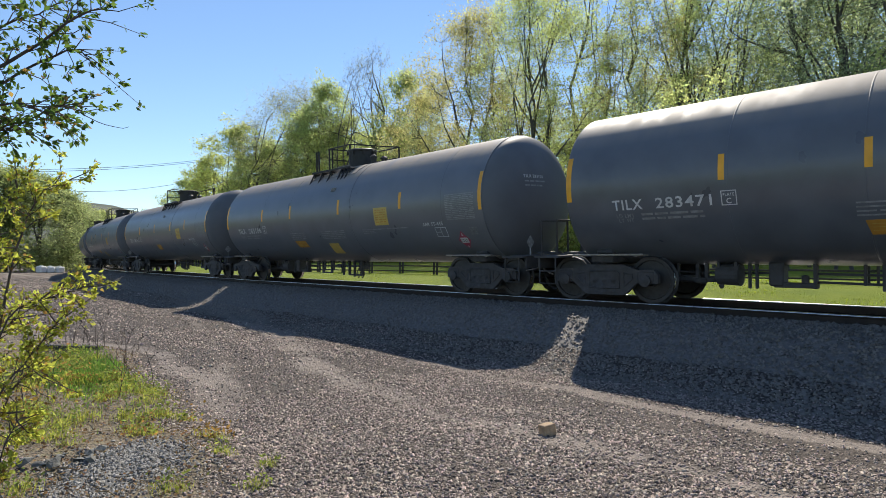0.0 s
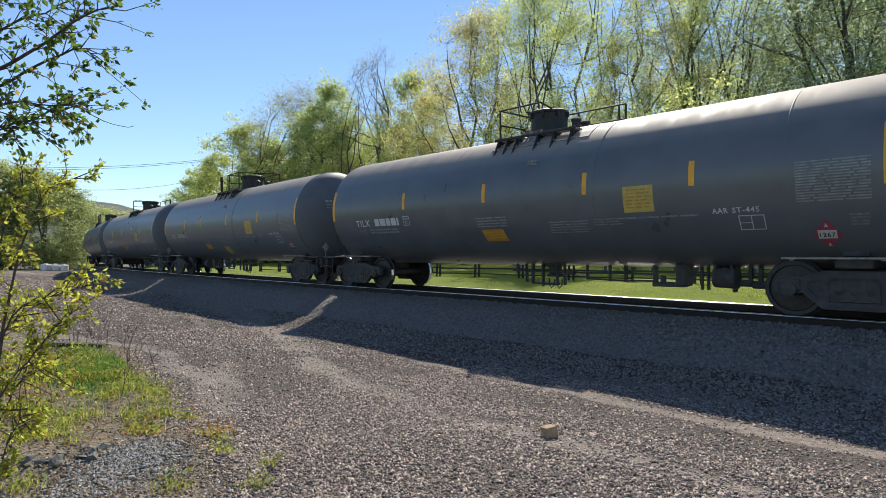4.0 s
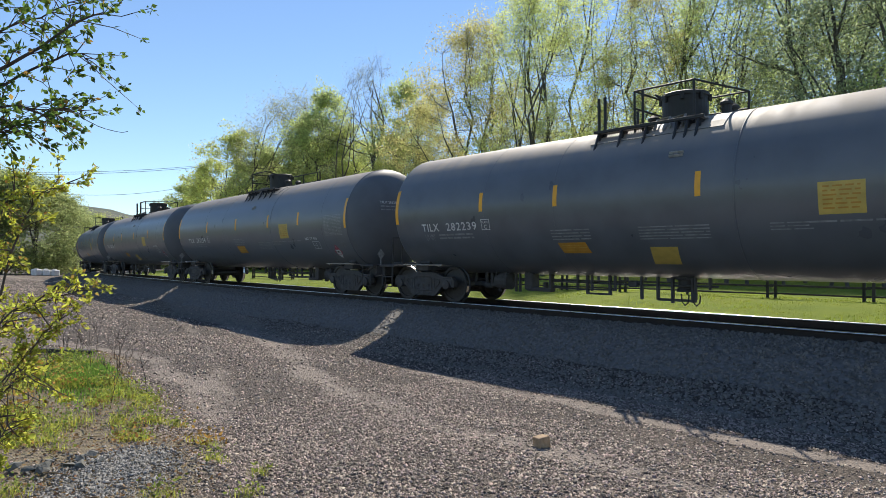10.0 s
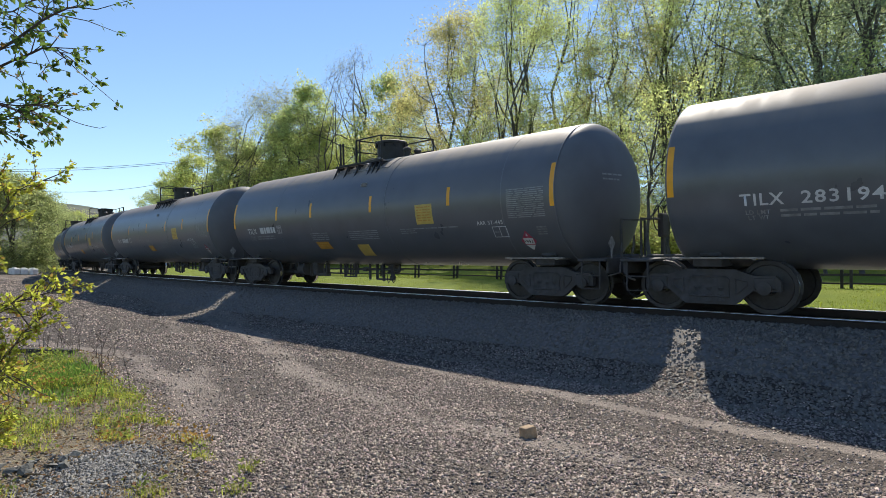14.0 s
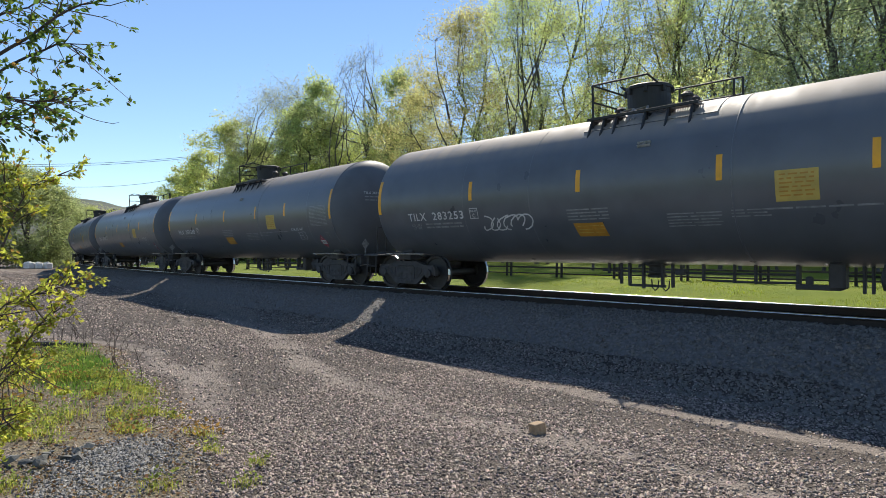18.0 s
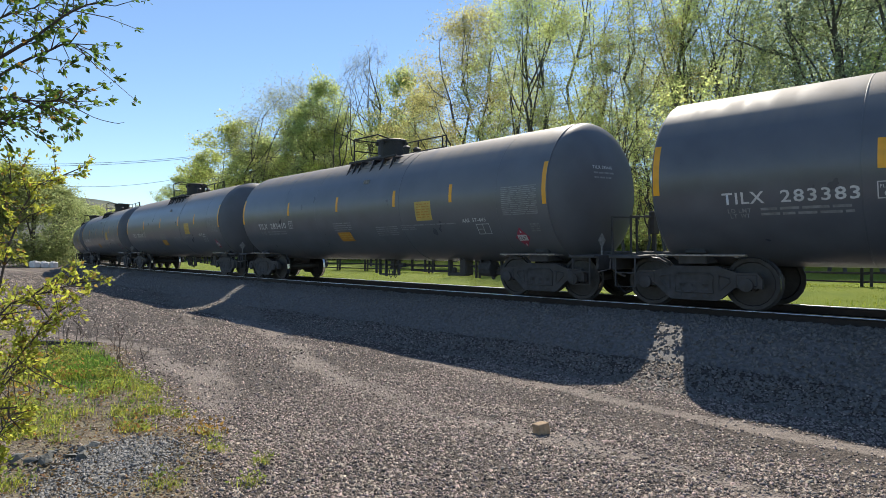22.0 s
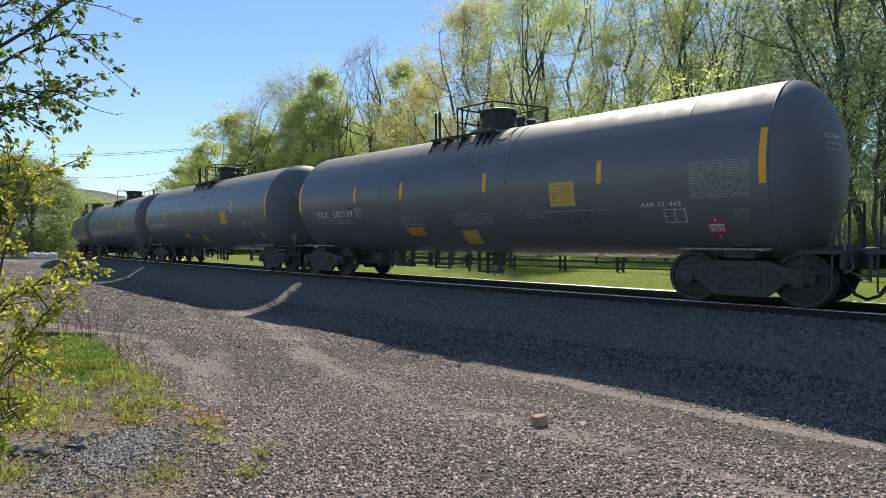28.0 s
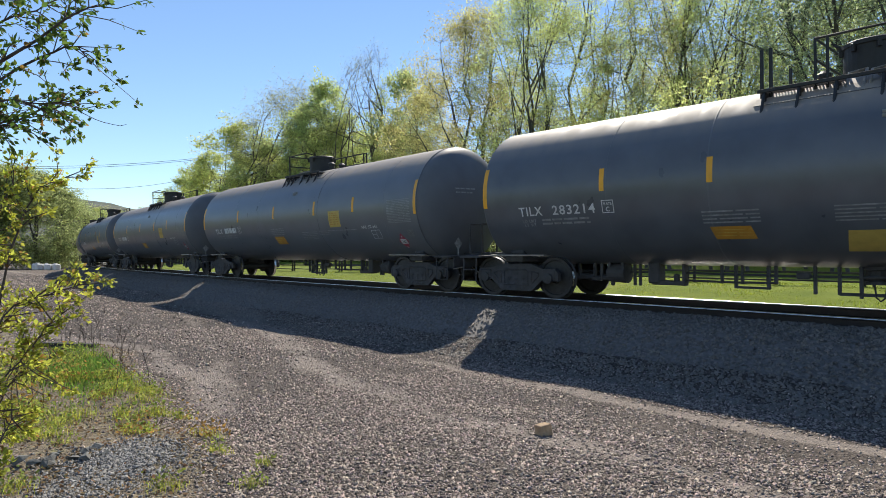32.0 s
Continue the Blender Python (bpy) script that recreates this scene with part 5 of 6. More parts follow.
def build_bushes():
    """Understorey: low leafy shrubs below the trees."""
    kinds = []
    for i, (col, lab) in enumerate((("green", "green shrub at the edge of the wood"), ("lime", "yellow-green shrub at the edge of the wood"), ("deep", "dark green shrub at the edge of the wood"), ("brown", "brown twiggy shrub with few leaves"), ("grey", "pale sparse shrub below the trees"))):
        r = np.random.default_rng(40 + i)
        paths, spots = [], []
        for k in range(12):
            a, ln = r.uniform(0, 6.283), r.uniform(1.6, 3.2)
            d = np.array([math.cos(a) * 0.6, math.sin(a) * 0.6, 1.0]) / 1.17
            pts = [np.array([0, 0, -0.2])]
            for q in range(4):
                pts.append(pts[-1] + (d + r.normal(0, 0.18, 3)) * ln / 4)
            paths.append((pts, 0.035, 0.008, 4))
            spots += pts[1:]
        spots = np.array(spots)
        c = spots[r.integers(0, len(spots), 5200)] + r.normal(0, 0.42, (5200, 3))
        c[:, 2] = np.abs(c[:, 2])
        v, f = leaf_cloud(c, 0.15, r)
        ob = empty("shrub")
        part("stems", limb_tubes(paths), M_BARK, ob)
        if col == "brown":
            v, f = v[:3600], f[:1200]
        from_arrays("foliage", v, f, LEAVES[col], ob)
        kinds.append([tagged(ob, lab, "shrub", "shrubs below the trees"), False])
    r = random.Random(12)
    az = 70.0
    while az > 1:
        for depth in ((0, 1) if az > 34 else (0, 1, 2, 3)):
            k = kinds[r.choice((3, 3, 0, 3) if 50 < az < 60 else (1, 0, 2) if az > 30 else (4, 4, 0, 1, 2))]
            d = np.interp(az, [0, 20, 35, 50, 70], [56, 56, 56, 66, 100]) * r.uniform(0.95, 1.2) * (1.0 if depth < 2 else 1.28)
            a = az + r.uniform(-1.2, 1.2)
            d = clear_of_track(a, d)
            x, y = -d * math.sin(radians(a)), EYE[1] + d * math.cos(radians(a))
            m = pose(x, y, float(ground_z(np.array([x]), np.array([y]))[0]), 0, 0, r.uniform(0, 360))
            if k[1]:
                ob = copy_thing(k[0], m)
            else:
                ob, k[1] = k[0], True
                ob.matrix_basis = m
            s = r.uniform(0.8, 1.5) * (1.0 if az < 30 else 1.5) * (1.0 if depth < 2 else 1.9)
            ob.scale = (s * 1.2, s * 1.2, s)
        az -= np.interp(az, [0, 40, 70], [3.2, 2.4, 1.8])


build_bushes()


def build_fence():
    fence = empty("rail_fence")
    tagged(fence, "dark weathered timber fence with double posts on the lawn", "fence")
    y = 9.0
    r = random.Random(2)
    xs = [-3.5 + 2.55 * (i - 14) for i in range(18)]
    for x in xs:
        z = float(ground_z(np.array([x]), np.array([y]))[0])
        for dx in (-0.115, 0.115):
            bm = bmesh.new()
            box(bm, x + dx, y, z + 0.17, 0.075, 0.09, 1.0, bevel=0.01)
            part("post", bm, M_WOOD, fence)
    for a, b in zip(xs, xs[1:]):
        for dz, th in ((0.14, 0.05), (0.39, 0.065)):
            za = float(ground_z(np.array([a]), np.array([y]))[0])
            bm = bmesh.new()
            box(bm, (a + b) / 2, y - 0.01 + r.uniform(-0.01, 0.01), za + dz, b - a + 0.1, 0.05, th, ry=r.uniform(-0.006, 0.006), bevel=0.006)
            part("rail", bm, M_WOOD, fence)


build_fence()


def build_lawn_grass():
    """Short grass on the sunlit strip between the track and the wood."""
    r = np.random.default_rng(51)
    n = 46000
    x = -34 * r.random(n) ** 1.15 + 4
    y = 3.0 + 14 * r.random(n) ** 1.4
    v = lateral(x, y)
    k = (v > 3.3) & (v < 15)
    x, y = x[k], y[k]
    n = len(x)
    z = ground_z(x, y)
    h = (0.022 + 0.03 * r.random(n)) * (1 + 0.7 * wave(x, y, 1.1, 0.6))
    a = r.uniform(0, 6.283, n)
    d = np.stack([np.cos(a), np.sin(a), np.zeros(n)], -1)
    side = np.stack([-d[:, 1], d[:, 0], np.zeros(n)], -1) * 0.014
    b = np.stack([x, y, z - 0.01], -1)
    tip = b + d * (0.5 * h)[:, None] + np.stack([np.zeros(n), np.zeros(n), h], -1)
    v = np.stack([b - side, b + side, tip], 1).reshape(-1, 3)
    tagged(from_arrays("lawn_grass", v, np.arange(3 * n).reshape(-1, 3), M_LAWN), "short bright green grass on the lawn beyond the track", "grass", kind="stuff")


build_lawn_grass()


def build_saplings():
    """Slim dark stems in front of the wood."""
    r = np.random.default_rng(77)
    src = None
    for i in range(16):
        a = 3.5 + 1.75 * i + r.uniform(-0.6, 0.6)
        d = r.uniform(33, 40)
        x, y = -d * math.sin(radians(a)), EYE[1] + d * math.cos(radians(a))
        m = pose(x, y, float(ground_z(np.array([x]), np.array([y]))[0]), 0, 0, r.uniform(0, 360))
        if src is None:
            bm, v, f = tree_parts(91, 9.0, 1.5, 0.4, 1500, 0.12, "sapling", clumps=24, tuft=0.4)
            src = ob = empty("sapling")
            part("trunk", bm, M_BARK, ob)
            from_arrays("crown", v, f, LEAVES["lime"], ob)
            tagged(ob, "slim young tree with a dark stem before the wood", "tree", "saplings before the wood")
            ob.matrix_basis = m
        else:
            ob = copy_thing(src, m)
        k = r.uniform(0.8, 1.25)
        ob.scale = (k, k, k)


build_saplings()


# bearing and rise of two points of each line, and its distance
WIRES = ((79.28, 6.81, 67.4, 8.59, 130), (75.67, 5.55, 69.88, 6.37, 140), (79.28, 6.98, 67.4, 8.72, 131))


def build_distance():
    # wooded ridge on the horizon
    n, m = 70, 14
    az = np.radians(np.linspace(40, 110, n))
    vs = []
    for k in range(m):
        f = k / (m - 1)
        d = 520 + 480 * f
        top = 62 * np.sin(np.pi * 0.5 * f) ** 1.2
        prof = np.interp(np.degrees(az), [40, 66, 71, 74, 77, 84, 110], [0.9, 0.98, 1.12, 1.24, 1.3, 1.3, 1.2])
        h = top * prof + 2.2 * wave(az * 90, np.full(n, f * 9), 1.0) * f
        vs.append(np.stack([-d * np.sin(az), EYE[1] + d * np.cos(az), h], -1))
    vs = np.concatenate(vs)
    i = (np.arange(m - 1)[:, None] * n + np.arange(n - 1)[None]).ravel()
    mt = mat("far_woods", (0.115, 0.13, 0.1), 0.95, var=0.4, scale=0.05, second=(0.14, 0.115, 0.13), blend=0.9, spec=0.1)
    ob = from_arrays("distant_ridge", vs, np.stack([i, i + n, i + n + 1, i + 1], 1), mt, smooth=True)
    tagged(ob, "wooded ridge on the horizon in spring colours", "hill", kind="structure")
    # overhead lines
    for a0, e0, a1, e1, d0 in WIRES:
        bm = bmesh.new()
        pts = []
        for q in range(25):
            f = -0.55 + 2.0 * q / 24
            a, e = radians(a0 + (a1 - a0) * f), e0 + (e1 - e0) * f + 0.25 * ((2 * f - 1) ** 2 - 1) * 0.5
            pts.append((-d0 * math.sin(a), EYE[1] + d0 * math.cos(a), EYE[2] + d0 * math.tan(radians(e))))
        tube(bm, pts, 0.035, 5)
        me = bpy.data.meshes.new("overhead_wire")
        bm.to_mesh(me)
        bm.free()
        tagged(link_mesh("overhead_wire", me, M_WIRE), "thin overhead power line against the sky", "wire", "overhead wires")
    # concrete blocks at the far end of the road
    for az_, w in ((78.4, 1.25), (77.8, 1.0), (77.2, 1.2)):
        d = 93
        x, y = -d * math.sin(radians(az_)), EYE[1] + d * math.cos(radians(az_))
        bm = bmesh.new()
        box(bm, 0, 0, 0.42, 0.8, w, 0.84, bevel=0.12)
        box(bm, 0, 0, 0.89, 0.3, w * 0.4, 0.1, bevel=0.03)
        me = bpy.data.meshes.new("concrete_block")
        bm.to_mesh(me)
        bm.free()
        ob = link_mesh("concrete_block", me, M_CONC)
        ob.matrix_basis = pose(x, y, float(ground_z(np.array([x]), np.array([y]))[0]) - 0.02, 0, 0, -78 + 6 * math.sin(az_ * 7))
        tagged(ob, "pale concrete block standing at the end of the gravel road", "concrete block", "row of blocks")


build_distance()


# ---- roadside plants ----
def at(az, el, d):
    """The place at a bearing to the left of +y and an angle above the eye, d metres off."""
    return np.array([-d * math.cos(radians(el)) * math.sin(radians(az)), EYE[1] + d * math.cos(radians(el)) * math.cos(radians(az)), EYE[2] + d * math.sin(radians(el))])


def resample(pts, n):
    pts = np.array(pts)
    q = np.linspace(0, len(pts) - 1, n)
    return np.stack([np.interp(q, range(len(pts)), pts[:, k]) for k in range(3)], 1)


def big_leaves(spots, dirs, size, r):
    """Folded leaves with a point, six corners each in four triangles."""
    n = len(spots)
    a = dirs / (np.linalg.norm(dirs, axis=1)[:, None] + 1e-9)
    b = np.cross(a, r.normal(size=(n, 3)))
    b /= np.linalg.norm(b, axis=1)[:, None] + 1e-9
    c = np.cross(a, b)
    s = (size * r.uniform(0.55, 1.25, n))[:, None]
    w = r.uniform(0.26, 0.36, n)[:, None]
    v = np.stack([spots, spots + a * s * 0.4 + b * s * w + c * s * 0.1, spots + a * s * 0.45, spots + a * s * 0.4 - b * s * w + c * s * 0.1, spots + a * s], 1).reshape(-1, 3)
    k = np.arange(n)[:, None] * 5
    f = np.concatenate([k + np.array([[0, 2, 1]]), k + np.array([[0, 3, 2]]), k + np.array([[1, 2, 4]]), k + np.array([[2, 3, 4]])])
    return v, f


def branch_thing(name, lines, leaf_n, leaf_size, leaf_mat_, seed, label, category, r0=0.012, twig=0.16, bare=0.25, drop=0.35, rust=0.0):
    """Leafy branches along given lines: side twigs, and leaves towards the twigs' ends."""
    r = np.random.default_rng(seed)
    ob = empty(name)
    spots, dirs = [], []
    for li, (pts, rad) in enumerate(lines):
        q = resample(pts, 14) + np.cumsum(r.normal(0, 0.006, (14, 3)), 0)
        bm = bmesh.new()
        tube(bm, q, rad, 6, rad * 0.25)
        ln = np.linalg.norm(q[-1] - q[0])
        for i in range(int(14 * bare), 14):
            for _ in range(2):
                d = q[min(i + 1, 13)] - q[i - 1]
                d = d / np.linalg.norm(d) + r.normal(0, 0.75, 3)
                d /= np.linalg.norm(d)
                l = twig * r.uniform(0.5, 1.4)
                e = q[i] + d * l * 0.5 + r.normal(0, 0.01, 3)
                g = e + (d + r.normal(0, 0.35, 3)) * l * 0.5
                tube(bm, [q[i], e, g], 0.0035, 4, 0.0015, cap=False)
                for p in (e, e * 0.5 + g * 0.5, g, g):
                    spots.append(p)
                    dirs.append(d + r.normal(0, 0.6, 3) + np.array([0, 0, -drop]))
        part("branch", bm, M_TWIG, ob)
    spots, dirs = np.array(spots), np.array(dirs)
    pick = r.integers(0, len(spots), leaf_n)
    s = spots[pick] + r.normal(0, 0.012, (leaf_n, 3))
    d = dirs[pick] + r.normal(0, 0.5, (leaf_n, 3))
    k = int(leaf_n * (1 - rust))
    v, f = big_leaves(s[:k], d[:k], leaf_size, r)
    from_arrays("leaves", v, f, leaf_mat_, ob)
    if rust:
        v, f = big_leaves(s[k:], d[k:], leaf_size * 0.9, r)
        from_arrays("young_leaves", v, f, M_LEAF_RUST, ob, "bronze-tinted young leaves")
    return tagged(ob, label, category)


def build_near_plants():
    D = 4.2
    lines = [
        ([at(p[0] + 1.3, p[1], D) for p in ((86, 10), (82.9, 12.1), (80.9, 13.6), (78.8, 15.4), (77.1, 17.0), (75.5, 18.5), (73.9, 19.5), (72.7, 20.2))], 0.013),
        ([at(p[0] + 1.3, p[1], D + 0.15) for p in ((86, 9.5), (82.9, 11.3), (80.9, 12.4), (78.2, 14.7), (75.8, 16.2), (74.8, 16.2), (73.9, 16.0))], 0.011),
        ([at(p[0] + 1.3, p[1], D - 0.2) for p in ((86, 8), (82.9, 10.0), (80.9, 11.4), (78.7, 12.2), (77.2, 12.3), (76.1, 12.4))], 0.009),
        ([at(p[0] + 1.3, p[1], D) for p in ((86, 8.5), (82.8, 9.4), (80.8, 9.6), (78.7, 10.5), (77.2, 11.4), (76.6, 12.1), (75.7, 11.6))], 0.008),
        ([at(p[0] + 1.3, p[1], D + 0.3) for p in ((86, 13), (83.0, 15.2), (81.0, 16.5), (79.2, 17.6), (77.4, 18.5), (75.9, 19.8))], 0.010),
        ([at(p[0] + 1.3, p[1], D - 0.1) for p in ((86, 7.5), (82.8, 8.4), (80.8, 9.0), (79.8, 9.5), (78.7, 9.8))], 0.006),
        ([at(p[0] + 1.3, p[1], D + 0.2) for p in ((86, 16), (83.0, 18.0), (81.0, 19.5), (79.0, 21.0), (77.0, 22.5))], 0.009),
    ]
    branch_thing("tree_branch", lines, 2300, 0.037, M_LEAF_DARK, 3, "overhanging tree branch with small backlit green leaves", "branch", twig=0.2, rust=0.06)
    bm = bmesh.new()
    tube(bm, resample([at(*p, D) for p in ((76.6, 12.1), (75.7, 11.6), (74.5, 11.1), (73.0, 10.9), (72.5, 11.1))], 10), 0.003, 4, 0.0012)
    me = bpy.data.meshes.new("bare_twig")
    bm.to_mesh(me)
    bm.free()
    link_mesh("bare_twig", me, M_TWIG, bpy.data.objects["tree_branch"])
    # the trunk that carries the branch, beyond the edge of view
    bm = bmesh.new()
    base = at(88, 0, 4.3)
    z = float(ground_z(base[:1], base[1:2])[0])
    tube(bm, [(base[0], base[1] - 0.3, z - 0.2), (base[0] + 0.02, base[1] - 0.2, 0.3), (base[0], base[1] - 0.1, 1.4), (base[0] - 0.1, base[1] - 0.1, 3.2)], 0.11, 10, 0.05)
    for p in ((86, 10), (86, 8), (86, 13), (86, 16)):
        e = at(*p, D)
        tube(bm, [(base[0], base[1] - 0.15, e[2] - 0.25), e], 0.022, 6, 0.013)
    part("trunk", bm, M_BARK, bpy.data.objects["tree_branch"])
    D = 3.9
    lines = [
        ([at(*p, D) for p in ((82, -20), (81.3, -10), (81.1, -5.4), (80.5, -1.6), (79.9, 1.9), (79.3, 4.1), (78.2, 6.0), (76.5, 6.8))], 0.009),
        ([at(*p, D + 0.1) for p in ((82.5, -20), (82.0, -8), (81.8, 0), (81.0, 4), (79.8, 6.2))], 0.008),
        ([at(*p, D - 0.1) for p in ((82.2, -20), (81.6, -12), (81.1, -5.4), (79.8, -3.7), (78.3, -3.6), (76.9, -2.8), (75.5, -2.4))], 0.006),
        ([at(*p, D - 0.2) for p in ((82.2, -20), (81.4, -14), (80.7, -10.1), (79.3, -8.1), (78.3, -7.1), (77.0, -5.6), (76.1, -4.5))], 0.006),
        ([at(*p, D + 0.2) for p in ((82.8, -20), (82.3, -12), (81.8, -7.1), (80.4, -5.4), (79.6, -4.6))], 0.006),
        ([at(*p, D) for p in ((82.6, -20), (82.0, -15), (81.0, -11.5), (80.2, -9.5), (79.4, -9.0))], 0.006),
        ([at(*p, D - 0.3) for p in ((82.0, -22), (81.2, -17), (80.6, -13.5), (79.7, -11.5))], 0.006),
    ]
    branch_thing("roadside_bush", lines, 4600, 0.027, M_LEAF_NEAR, 5, "yellow-green bush in young leaf at the roadside", "bush", twig=0.15, bare=0.3, rust=0.16, drop=0.2)


def build_verge():
    r = np.random.default_rng(21)
    n = 60000
    x = -2.8 - 13.2 * r.random(n) ** 1.2
    y = r.uniform(-13.5, -7.9, n)
    ang = np.degrees(np.arctan2(-x, y - EYE[1]))
    k = (r.random(n) < verge(x, y)) & (ang < 87) & (ang > 50) & (x > -13.2)
    x, y = x[k], y[k]
    z = ground_z(x, y)
    tuft = 0.5 + 0.5 * wave(x, y, 2.4, 0.7)
    # litter of dead leaves
    m = r.random(len(x)) < 0.3
    c = np.stack([x[m], y[m], z[m] + 0.015 + 0.02 * r.random(m.sum())], -1)
    d = r.normal(size=(m.sum(), 3)) * np.array([1, 1, 0.25])
    v, f = big_leaves(c, d, 0.034, r)
    tagged(from_arrays("leaf_litter", v, f, M_DEADLEAF), "brown dead leaves lying on the verge", "leaf litter", kind="stuff")

    def blades(px, py, pz, height, width, material, name, label, lean=0.45):
        n = len(px)
        h = height * r.uniform(0.5, 1.25, n)
        a = r.uniform(0, 6.283, n)
        dx, dy = np.cos(a), np.sin(a)
        ln = lean * h * r.uniform(0.2, 1.2, n)
        b = np.stack([px, py, pz - 0.01], -1)
        side = np.stack([-dy, dx, np.zeros(n)], -1) * width * r.uniform(0.6, 1.3, n)[:, None]
        mid = b + np.stack([dx * ln * 0.35, dy * ln * 0.35, h * 0.6], -1)
        top = b + np.stack([dx * ln, dy * ln, h], -1)
        v = np.stack([b - side, b + side, mid + side * 0.7, mid - side * 0.7, top], 1).reshape(-1, 3)
        i = np.arange(n)[:, None] * 5
        f = np.concatenate([i + np.array([[0, 1, 2]]), i + np.array([[0, 2, 3]]), i + np.array([[3, 2, 4]])])
        return tagged(from_arrays(name, v, f, material), label, "grass", kind="stuff")
    # bright grass patch before the plank
    n = 9500
    px, py = r.normal(-10.3, 0.95, n), r.normal(-9.3, 0.3, n)
    py = py - 0.16 * (px + 10.3)
    k = np.abs(py + 9.3 + 0.16 * (px + 10.3)) < 0.6
    px, py = px[k], py[k]
    blades(px, py, ground_z(px, py), 0.085 + 0.035 * wave(px, py, 3.0, 0.2), 0.0055, M_GRASS, "verge_grass", "patch of bright green grass on the verge")
    # low clumps of grass and weeds
    spots = [(-7.3, -10.05, 1.2), (-7.0, -9.65, 1.1), (-6.8, -9.35, 0.8), (-5.62, -9.35, 0.8), (-5.1, -9.5, 0.6), (-5.3, -10.93, 0.8), (-6.6, -10.45, 1.1), (-8.4, -9.3, 1.2), (-8.0, -9.15, 1.0), (-6.45, -9.8, 0.6), (-6.15, -9.72, 0.6), (-4.65, -9.3, 0.45), (-4.3, -9.6, 0.45), (-4.5, -10.15, 0.6), (-7.1, -10.25, 1.0), (-6.6, -9.2, 0.5), (-8.0, -10.4, 1.3), (-11.4, -8.95, 0.8)]
    for _ in range(125):
        a = -5.2 - 7.0 * r.random()
        b = r.uniform(-11.4, -8.6)
        if verge(np.array([a]), np.array([b]))[0] > 0.6 and abs(a + 5.6) > 0.5:
            spots.append((a, b, r.uniform(0.35, 0.9) + 0.7 * smooth01(-a, 6.2, 9.0) * r.random()))
    gx, gy, gh, sp, dr, sp2, dr2 = [], [], [], [], [], [], []
    for a, b, q in spots:
        m = int(150 * q)
        gx.append(r.normal(a, 0.065 * q + 0.02, m))
        gy.append(r.normal(b, 0.065 * q + 0.02, m))
        gh.append(np.full(m, 0.05 + 0.06 * q))
        zz = float(ground_z(np.array([a]), np.array([b]))[0])
        bronze = r.random() < 0.1
        for _ in range(int(78 * q)):
            p = np.array([a + r.normal(0, 0.09 * q + 0.02), b + r.normal(0, 0.09 * q + 0.02), zz + 0.01 + 0.2 * q * r.random() ** 1.3])
            (sp2 if bronze else sp).append(p)
            (dr2 if bronze else dr).append(np.array([r.normal(), r.normal(), 0.4 + 0.4 * r.random()]))
    for a, b in ((-7.76, -9.65), (-5.8, -9.85), (-9.5, -9.68), (-7.2, -10.45), (-6.06, -9.34)):
        zz = float(ground_z(np.array([a]), np.array([b]))[0])
        for _ in range(26):
            h = r.random()
            sp2.append(np.array([a + r.normal(0, 0.05 + 0.04 * h), b + r.normal(0, 0.05 + 0.04 * h), zz + 0.02 + 0.26 * h]))
            dr2.append(np.array([r.normal(), r.normal(), 0.5]))
    gx, gy, gh = np.concatenate(gx), np.concatenate(gy), np.concatenate(gh)
    blades(gx, gy, ground_z(gx, gy), gh, 0.0022, M_LEAF_NEAR, "grass_clumps", "low yellow-green grass clumps on the brown verge", 0.9)
    dry = r.random(len(x)) < 0.16
    blades(x[dry], y[dry], z[dry], 0.06, 0.0022, M_DRY, "dry_grass", "thin dry grass on the verge", 1.6)
    v, f = big_leaves(np.array(sp), np.array(dr), 0.04, r)
    tagged(from_arrays("verge_weeds", v, f, M_WEED), "low broad-leaved green weeds on the verge", "weeds", kind="stuff")
    v, f = big_leaves(np.array(sp2), np.array(dr2), 0.046, r)
    tagged(from_arrays("reddish_weeds", v, f, M_LEAF_RUST), "low weeds with bronze young leaves on the verge", "weeds", kind="stuff")
    # small gravel mixed into the soil at the verge's edge
    n = 16000
    ex, ey = -3.6 - 8.5 * r.random(n), r.uniform(-11.4, -8.2, n)
    w = verge(ex, ey)
    k = (r.random(n) < 0.12 + 0.75 * np.exp(-((w - 0.4) / 0.3) ** 2)) & (w > 0.05)
    ex, ey = ex[k], ey[k]
    pebbles("verge_gravel", np.stack([ex, ey, ground_z(ex, ey)], -1), 0.01 + 0.028 * r.random(len(ex)) ** 2, M_STONE, "fine gravel scattered over the brown verge", "gravel")
    # standing dead stalks
    for i in range(56):
        a, b, w = ((-12.4, -8.6, 0.6), (-11.0, -8.3, 0.6), (-12.9, -8.2, 0.4), (-9.1, -9.9, 0.5), (-7.6, -10.4, 0.4), (-10.3, -8.6, 0.5), (-8.6, -9.0, 0.4))[i % 7]
        p = np.array([r.normal(a, w), r.normal(b, w * 0.5)])
        if verge(p[:1], p[1:2])[0] < 0.3:
            continue
        zz = float(ground_z(p[:1], p[1:2])[0])
        bm = bmesh.new()
        h = r.uniform(0.25, 0.75)
        tip = np.array([p[0] + r.normal(0, 0.12), p[1] + r.normal(0, 0.12), zz + h])
        mid = np.array([p[0] + r.normal(0, 0.03), p[1] + r.normal(0, 0.03), zz + h * 0.5])
        tube(bm, [(p[0], p[1], zz - 0.02), mid, tip], 0.005, 4, 0.002)
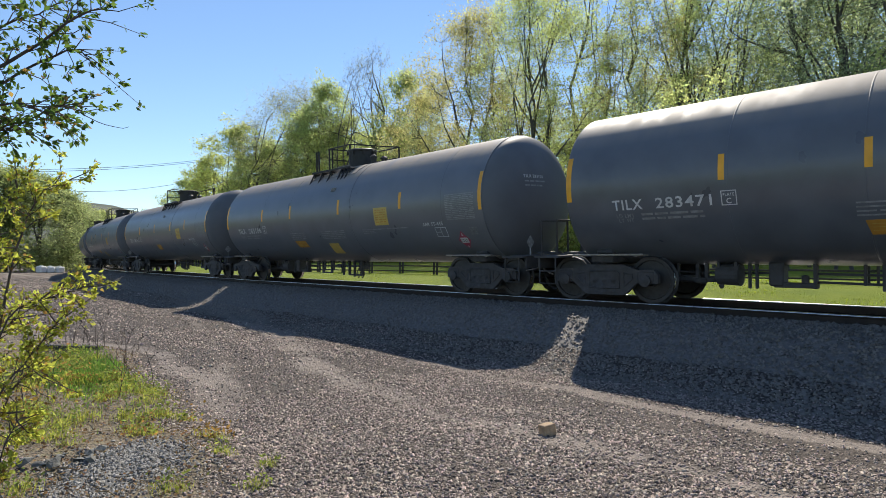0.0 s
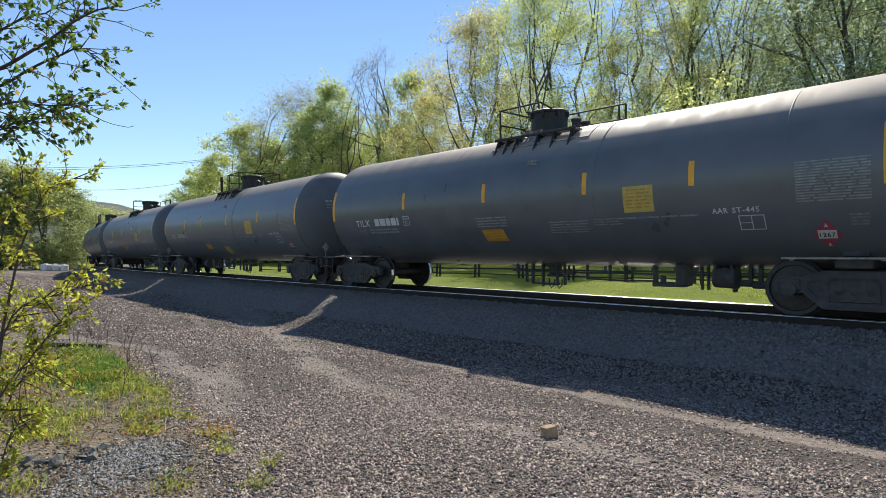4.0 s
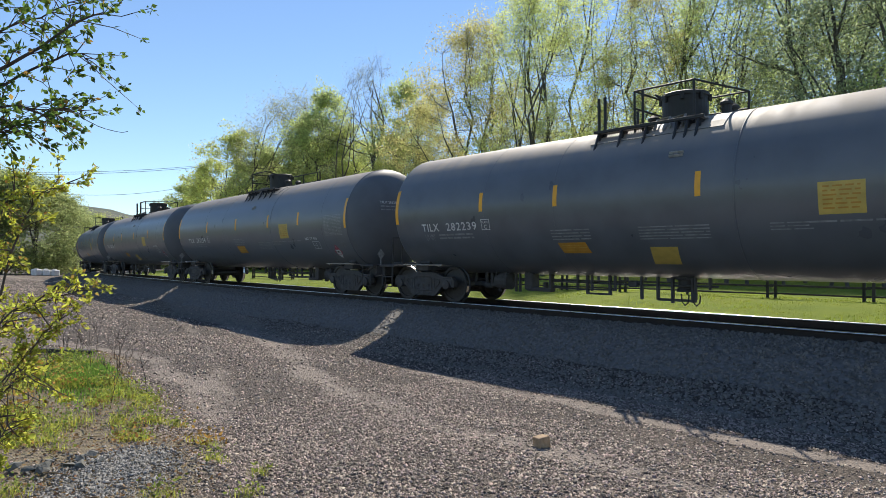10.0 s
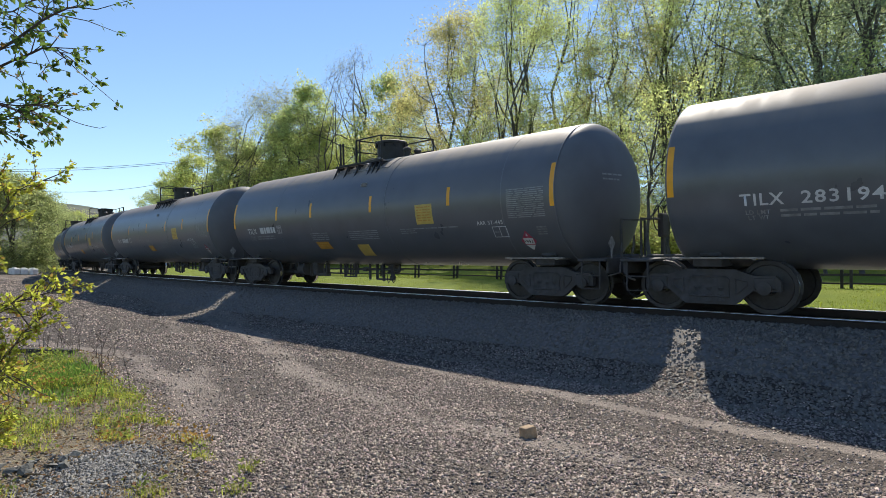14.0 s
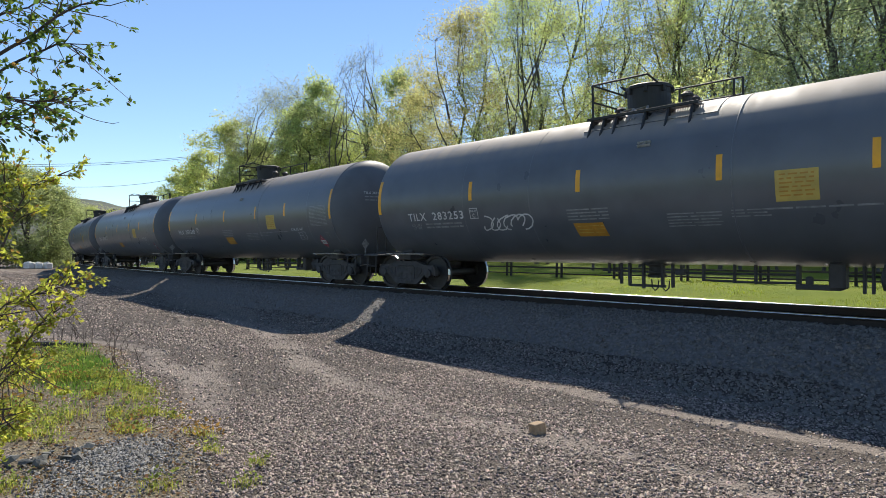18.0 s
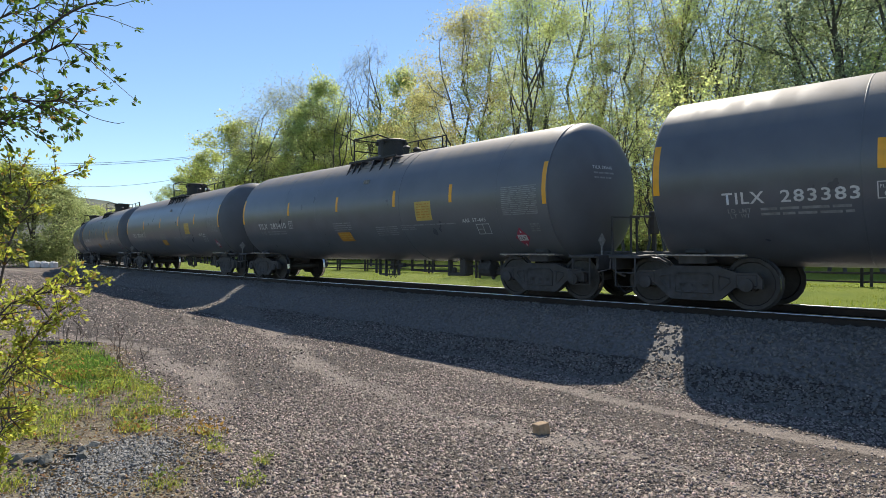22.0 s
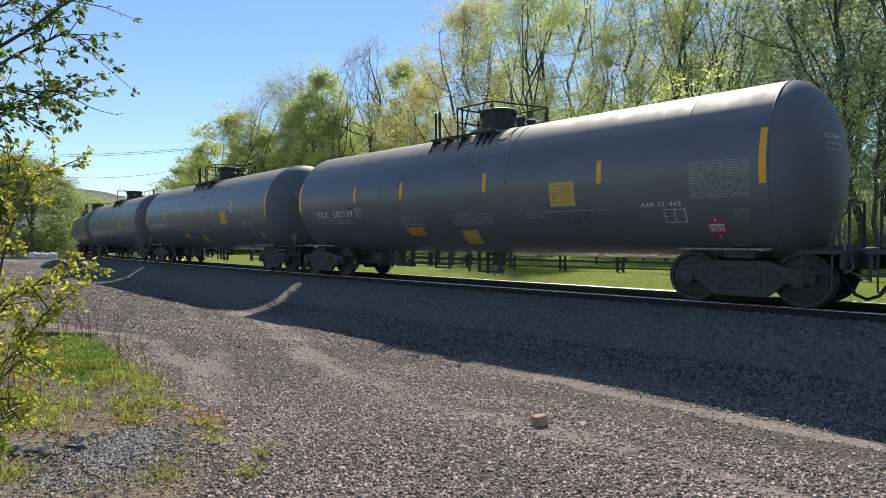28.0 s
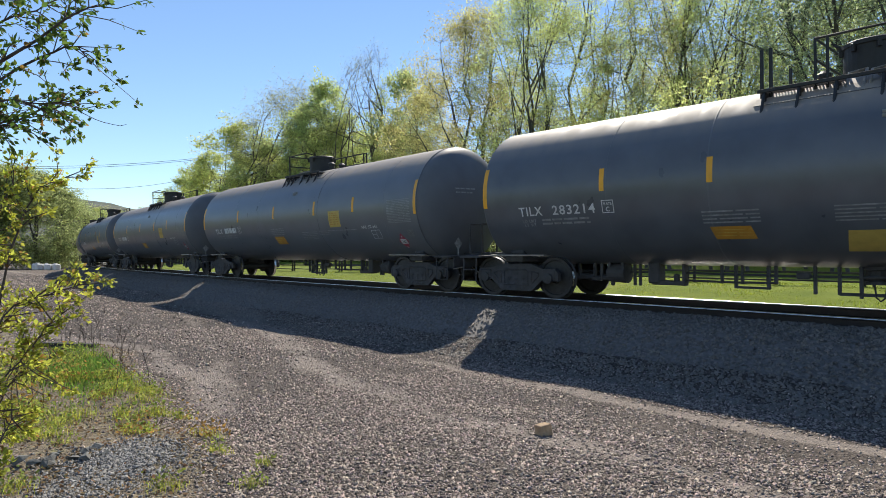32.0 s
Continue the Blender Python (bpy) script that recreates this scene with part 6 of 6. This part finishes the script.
        for _ in range(5):
            t = r.uniform(0.45, 1)
            q = mid + (tip - mid) * t
            tube(bm, [q, q + np.array([r.normal(0, 0.06), r.normal(0, 0.06), r.uniform(0.05, 0.16)])], 0.0025, 3, 0.001)
        me = bpy.data.meshes.new("dead_stalk")
        bm.to_mesh(me)
        bm.free()
        tagged(link_mesh("dead_stalk", me, M_TWIG), "thin dry brown weed stalk standing on the verge", "stalk", "dead stalks")
    # plank lying at the road's edge
    bm = bmesh.new()
    box(bm, 0, 0, 0, 1.0, 0.15, 0.075, bevel=0.012)
    me = bpy.data.meshes.new("plank")
    bm.to_mesh(me)
    bm.free()
    ob = link_mesh("plank", me, M_WOOD)
    px, py = -12.6, -8.85
    ob.matrix_basis = pose(px, py, float(ground_z(np.array([px]), np.array([py]))[0]) + 0.06, 2, 3, 62)
    tagged(ob, "dark weathered plank lying at the edge of the gravel", "plank")
    # loose sticks
    for i in range(16):
        a, b = -4.2 - 5 * r.random(), r.uniform(-11.2, -9.4)
        if verge(np.array([a]), np.array([b]))[0] < 0.6:
            continue
        zz = float(ground_z(np.array([a]), np.array([b]))[0])
        q, l = r.uniform(0, 6.28), r.uniform(0.15, 0.45)
        bm = bmesh.new()
        tube(bm, [(a, b, zz + 0.03), (a + math.cos(q) * l * 0.5, b + math.sin(q) * l * 0.5, zz + 0.045), (a + math.cos(q + 0.2) * l, b + math.sin(q + 0.2) * l, zz + 0.03)], 0.006, 5, 0.003)
        me = bpy.data.meshes.new("stick")
        bm.to_mesh(me)
        bm.free()
        tagged(link_mesh("stick", me, M_DRY), "pale dry stick lying among the weeds", "stick", "fallen sticks")


build_near_plants()
build_verge()


# small unevenness of the train's pace, metres at each second
PACE = [0.03, -0.05, 0.15, 0.2, 0.05, 0.0, -0.01, -0.09, -0.11, 0.1, -0.01, -0.2, -0.21, 0.06, 0.0, 0.05, 0.03, 0.11, 0.11, -0.07, 0.18, 0.19, -0.1, 0.1, 0.07, 0.13, 0.03, 0.0, 0.15, -0.13, 0.08, 0.01, -0.04]


def train_s(t):
    """How far the train has rolled along the track at t seconds."""
    return -16.05 + 13.955 * t + 0.0025 * t * t + float(np.interp(t, range(33), PACE))


def car_pose(s):
    """A car's pose from the two bogies' places on the track."""
    a, b = on_track(s - BC, 0, 0), on_track(s + BC, 0, 0)
    x = (b - a).normalized()
    up = on_track(s, 0, 1) - on_track(s, 0, 0)
    y = up.cross(x).normalized()
    z = x.cross(y)
    m = Matrix((x, y, z)).transposed().to_4x4()
    m.translation = (a + b) / 2
    return m


def motions():
    for j, c in CARS:
        walk(c, [(t, car_pose(train_s(t) - j * PITCH)) for t in range(0, 33)])
    # the wheels roll with the train: one turn for all, shared by every axle
    turn = [(k / 30, train_s(k / 30) / WR) for k in range(0, 961)]
    lead = {}
    for j, c in CARS:
        for bog in c.children:
            if not bog.name.startswith("bogie"):
                continue
            for w in bog.children:
                if not w.name.startswith("wheelset"):
                    continue
                k = round(w.location.x, 2)
                if k not in lead:
                    lead[k] = w
                    walk(w, [(t, pose(k, 0, WR, 0, math.degrees(a), 0)) for t, a in turn])
                else:
                    w.rotation_mode = "QUATERNION"
                    ad = w.animation_data_create()
                    ad.action = lead[k].animation_data.action
                    ad.action_slot = lead[k].animation_data.action_slot


motions()
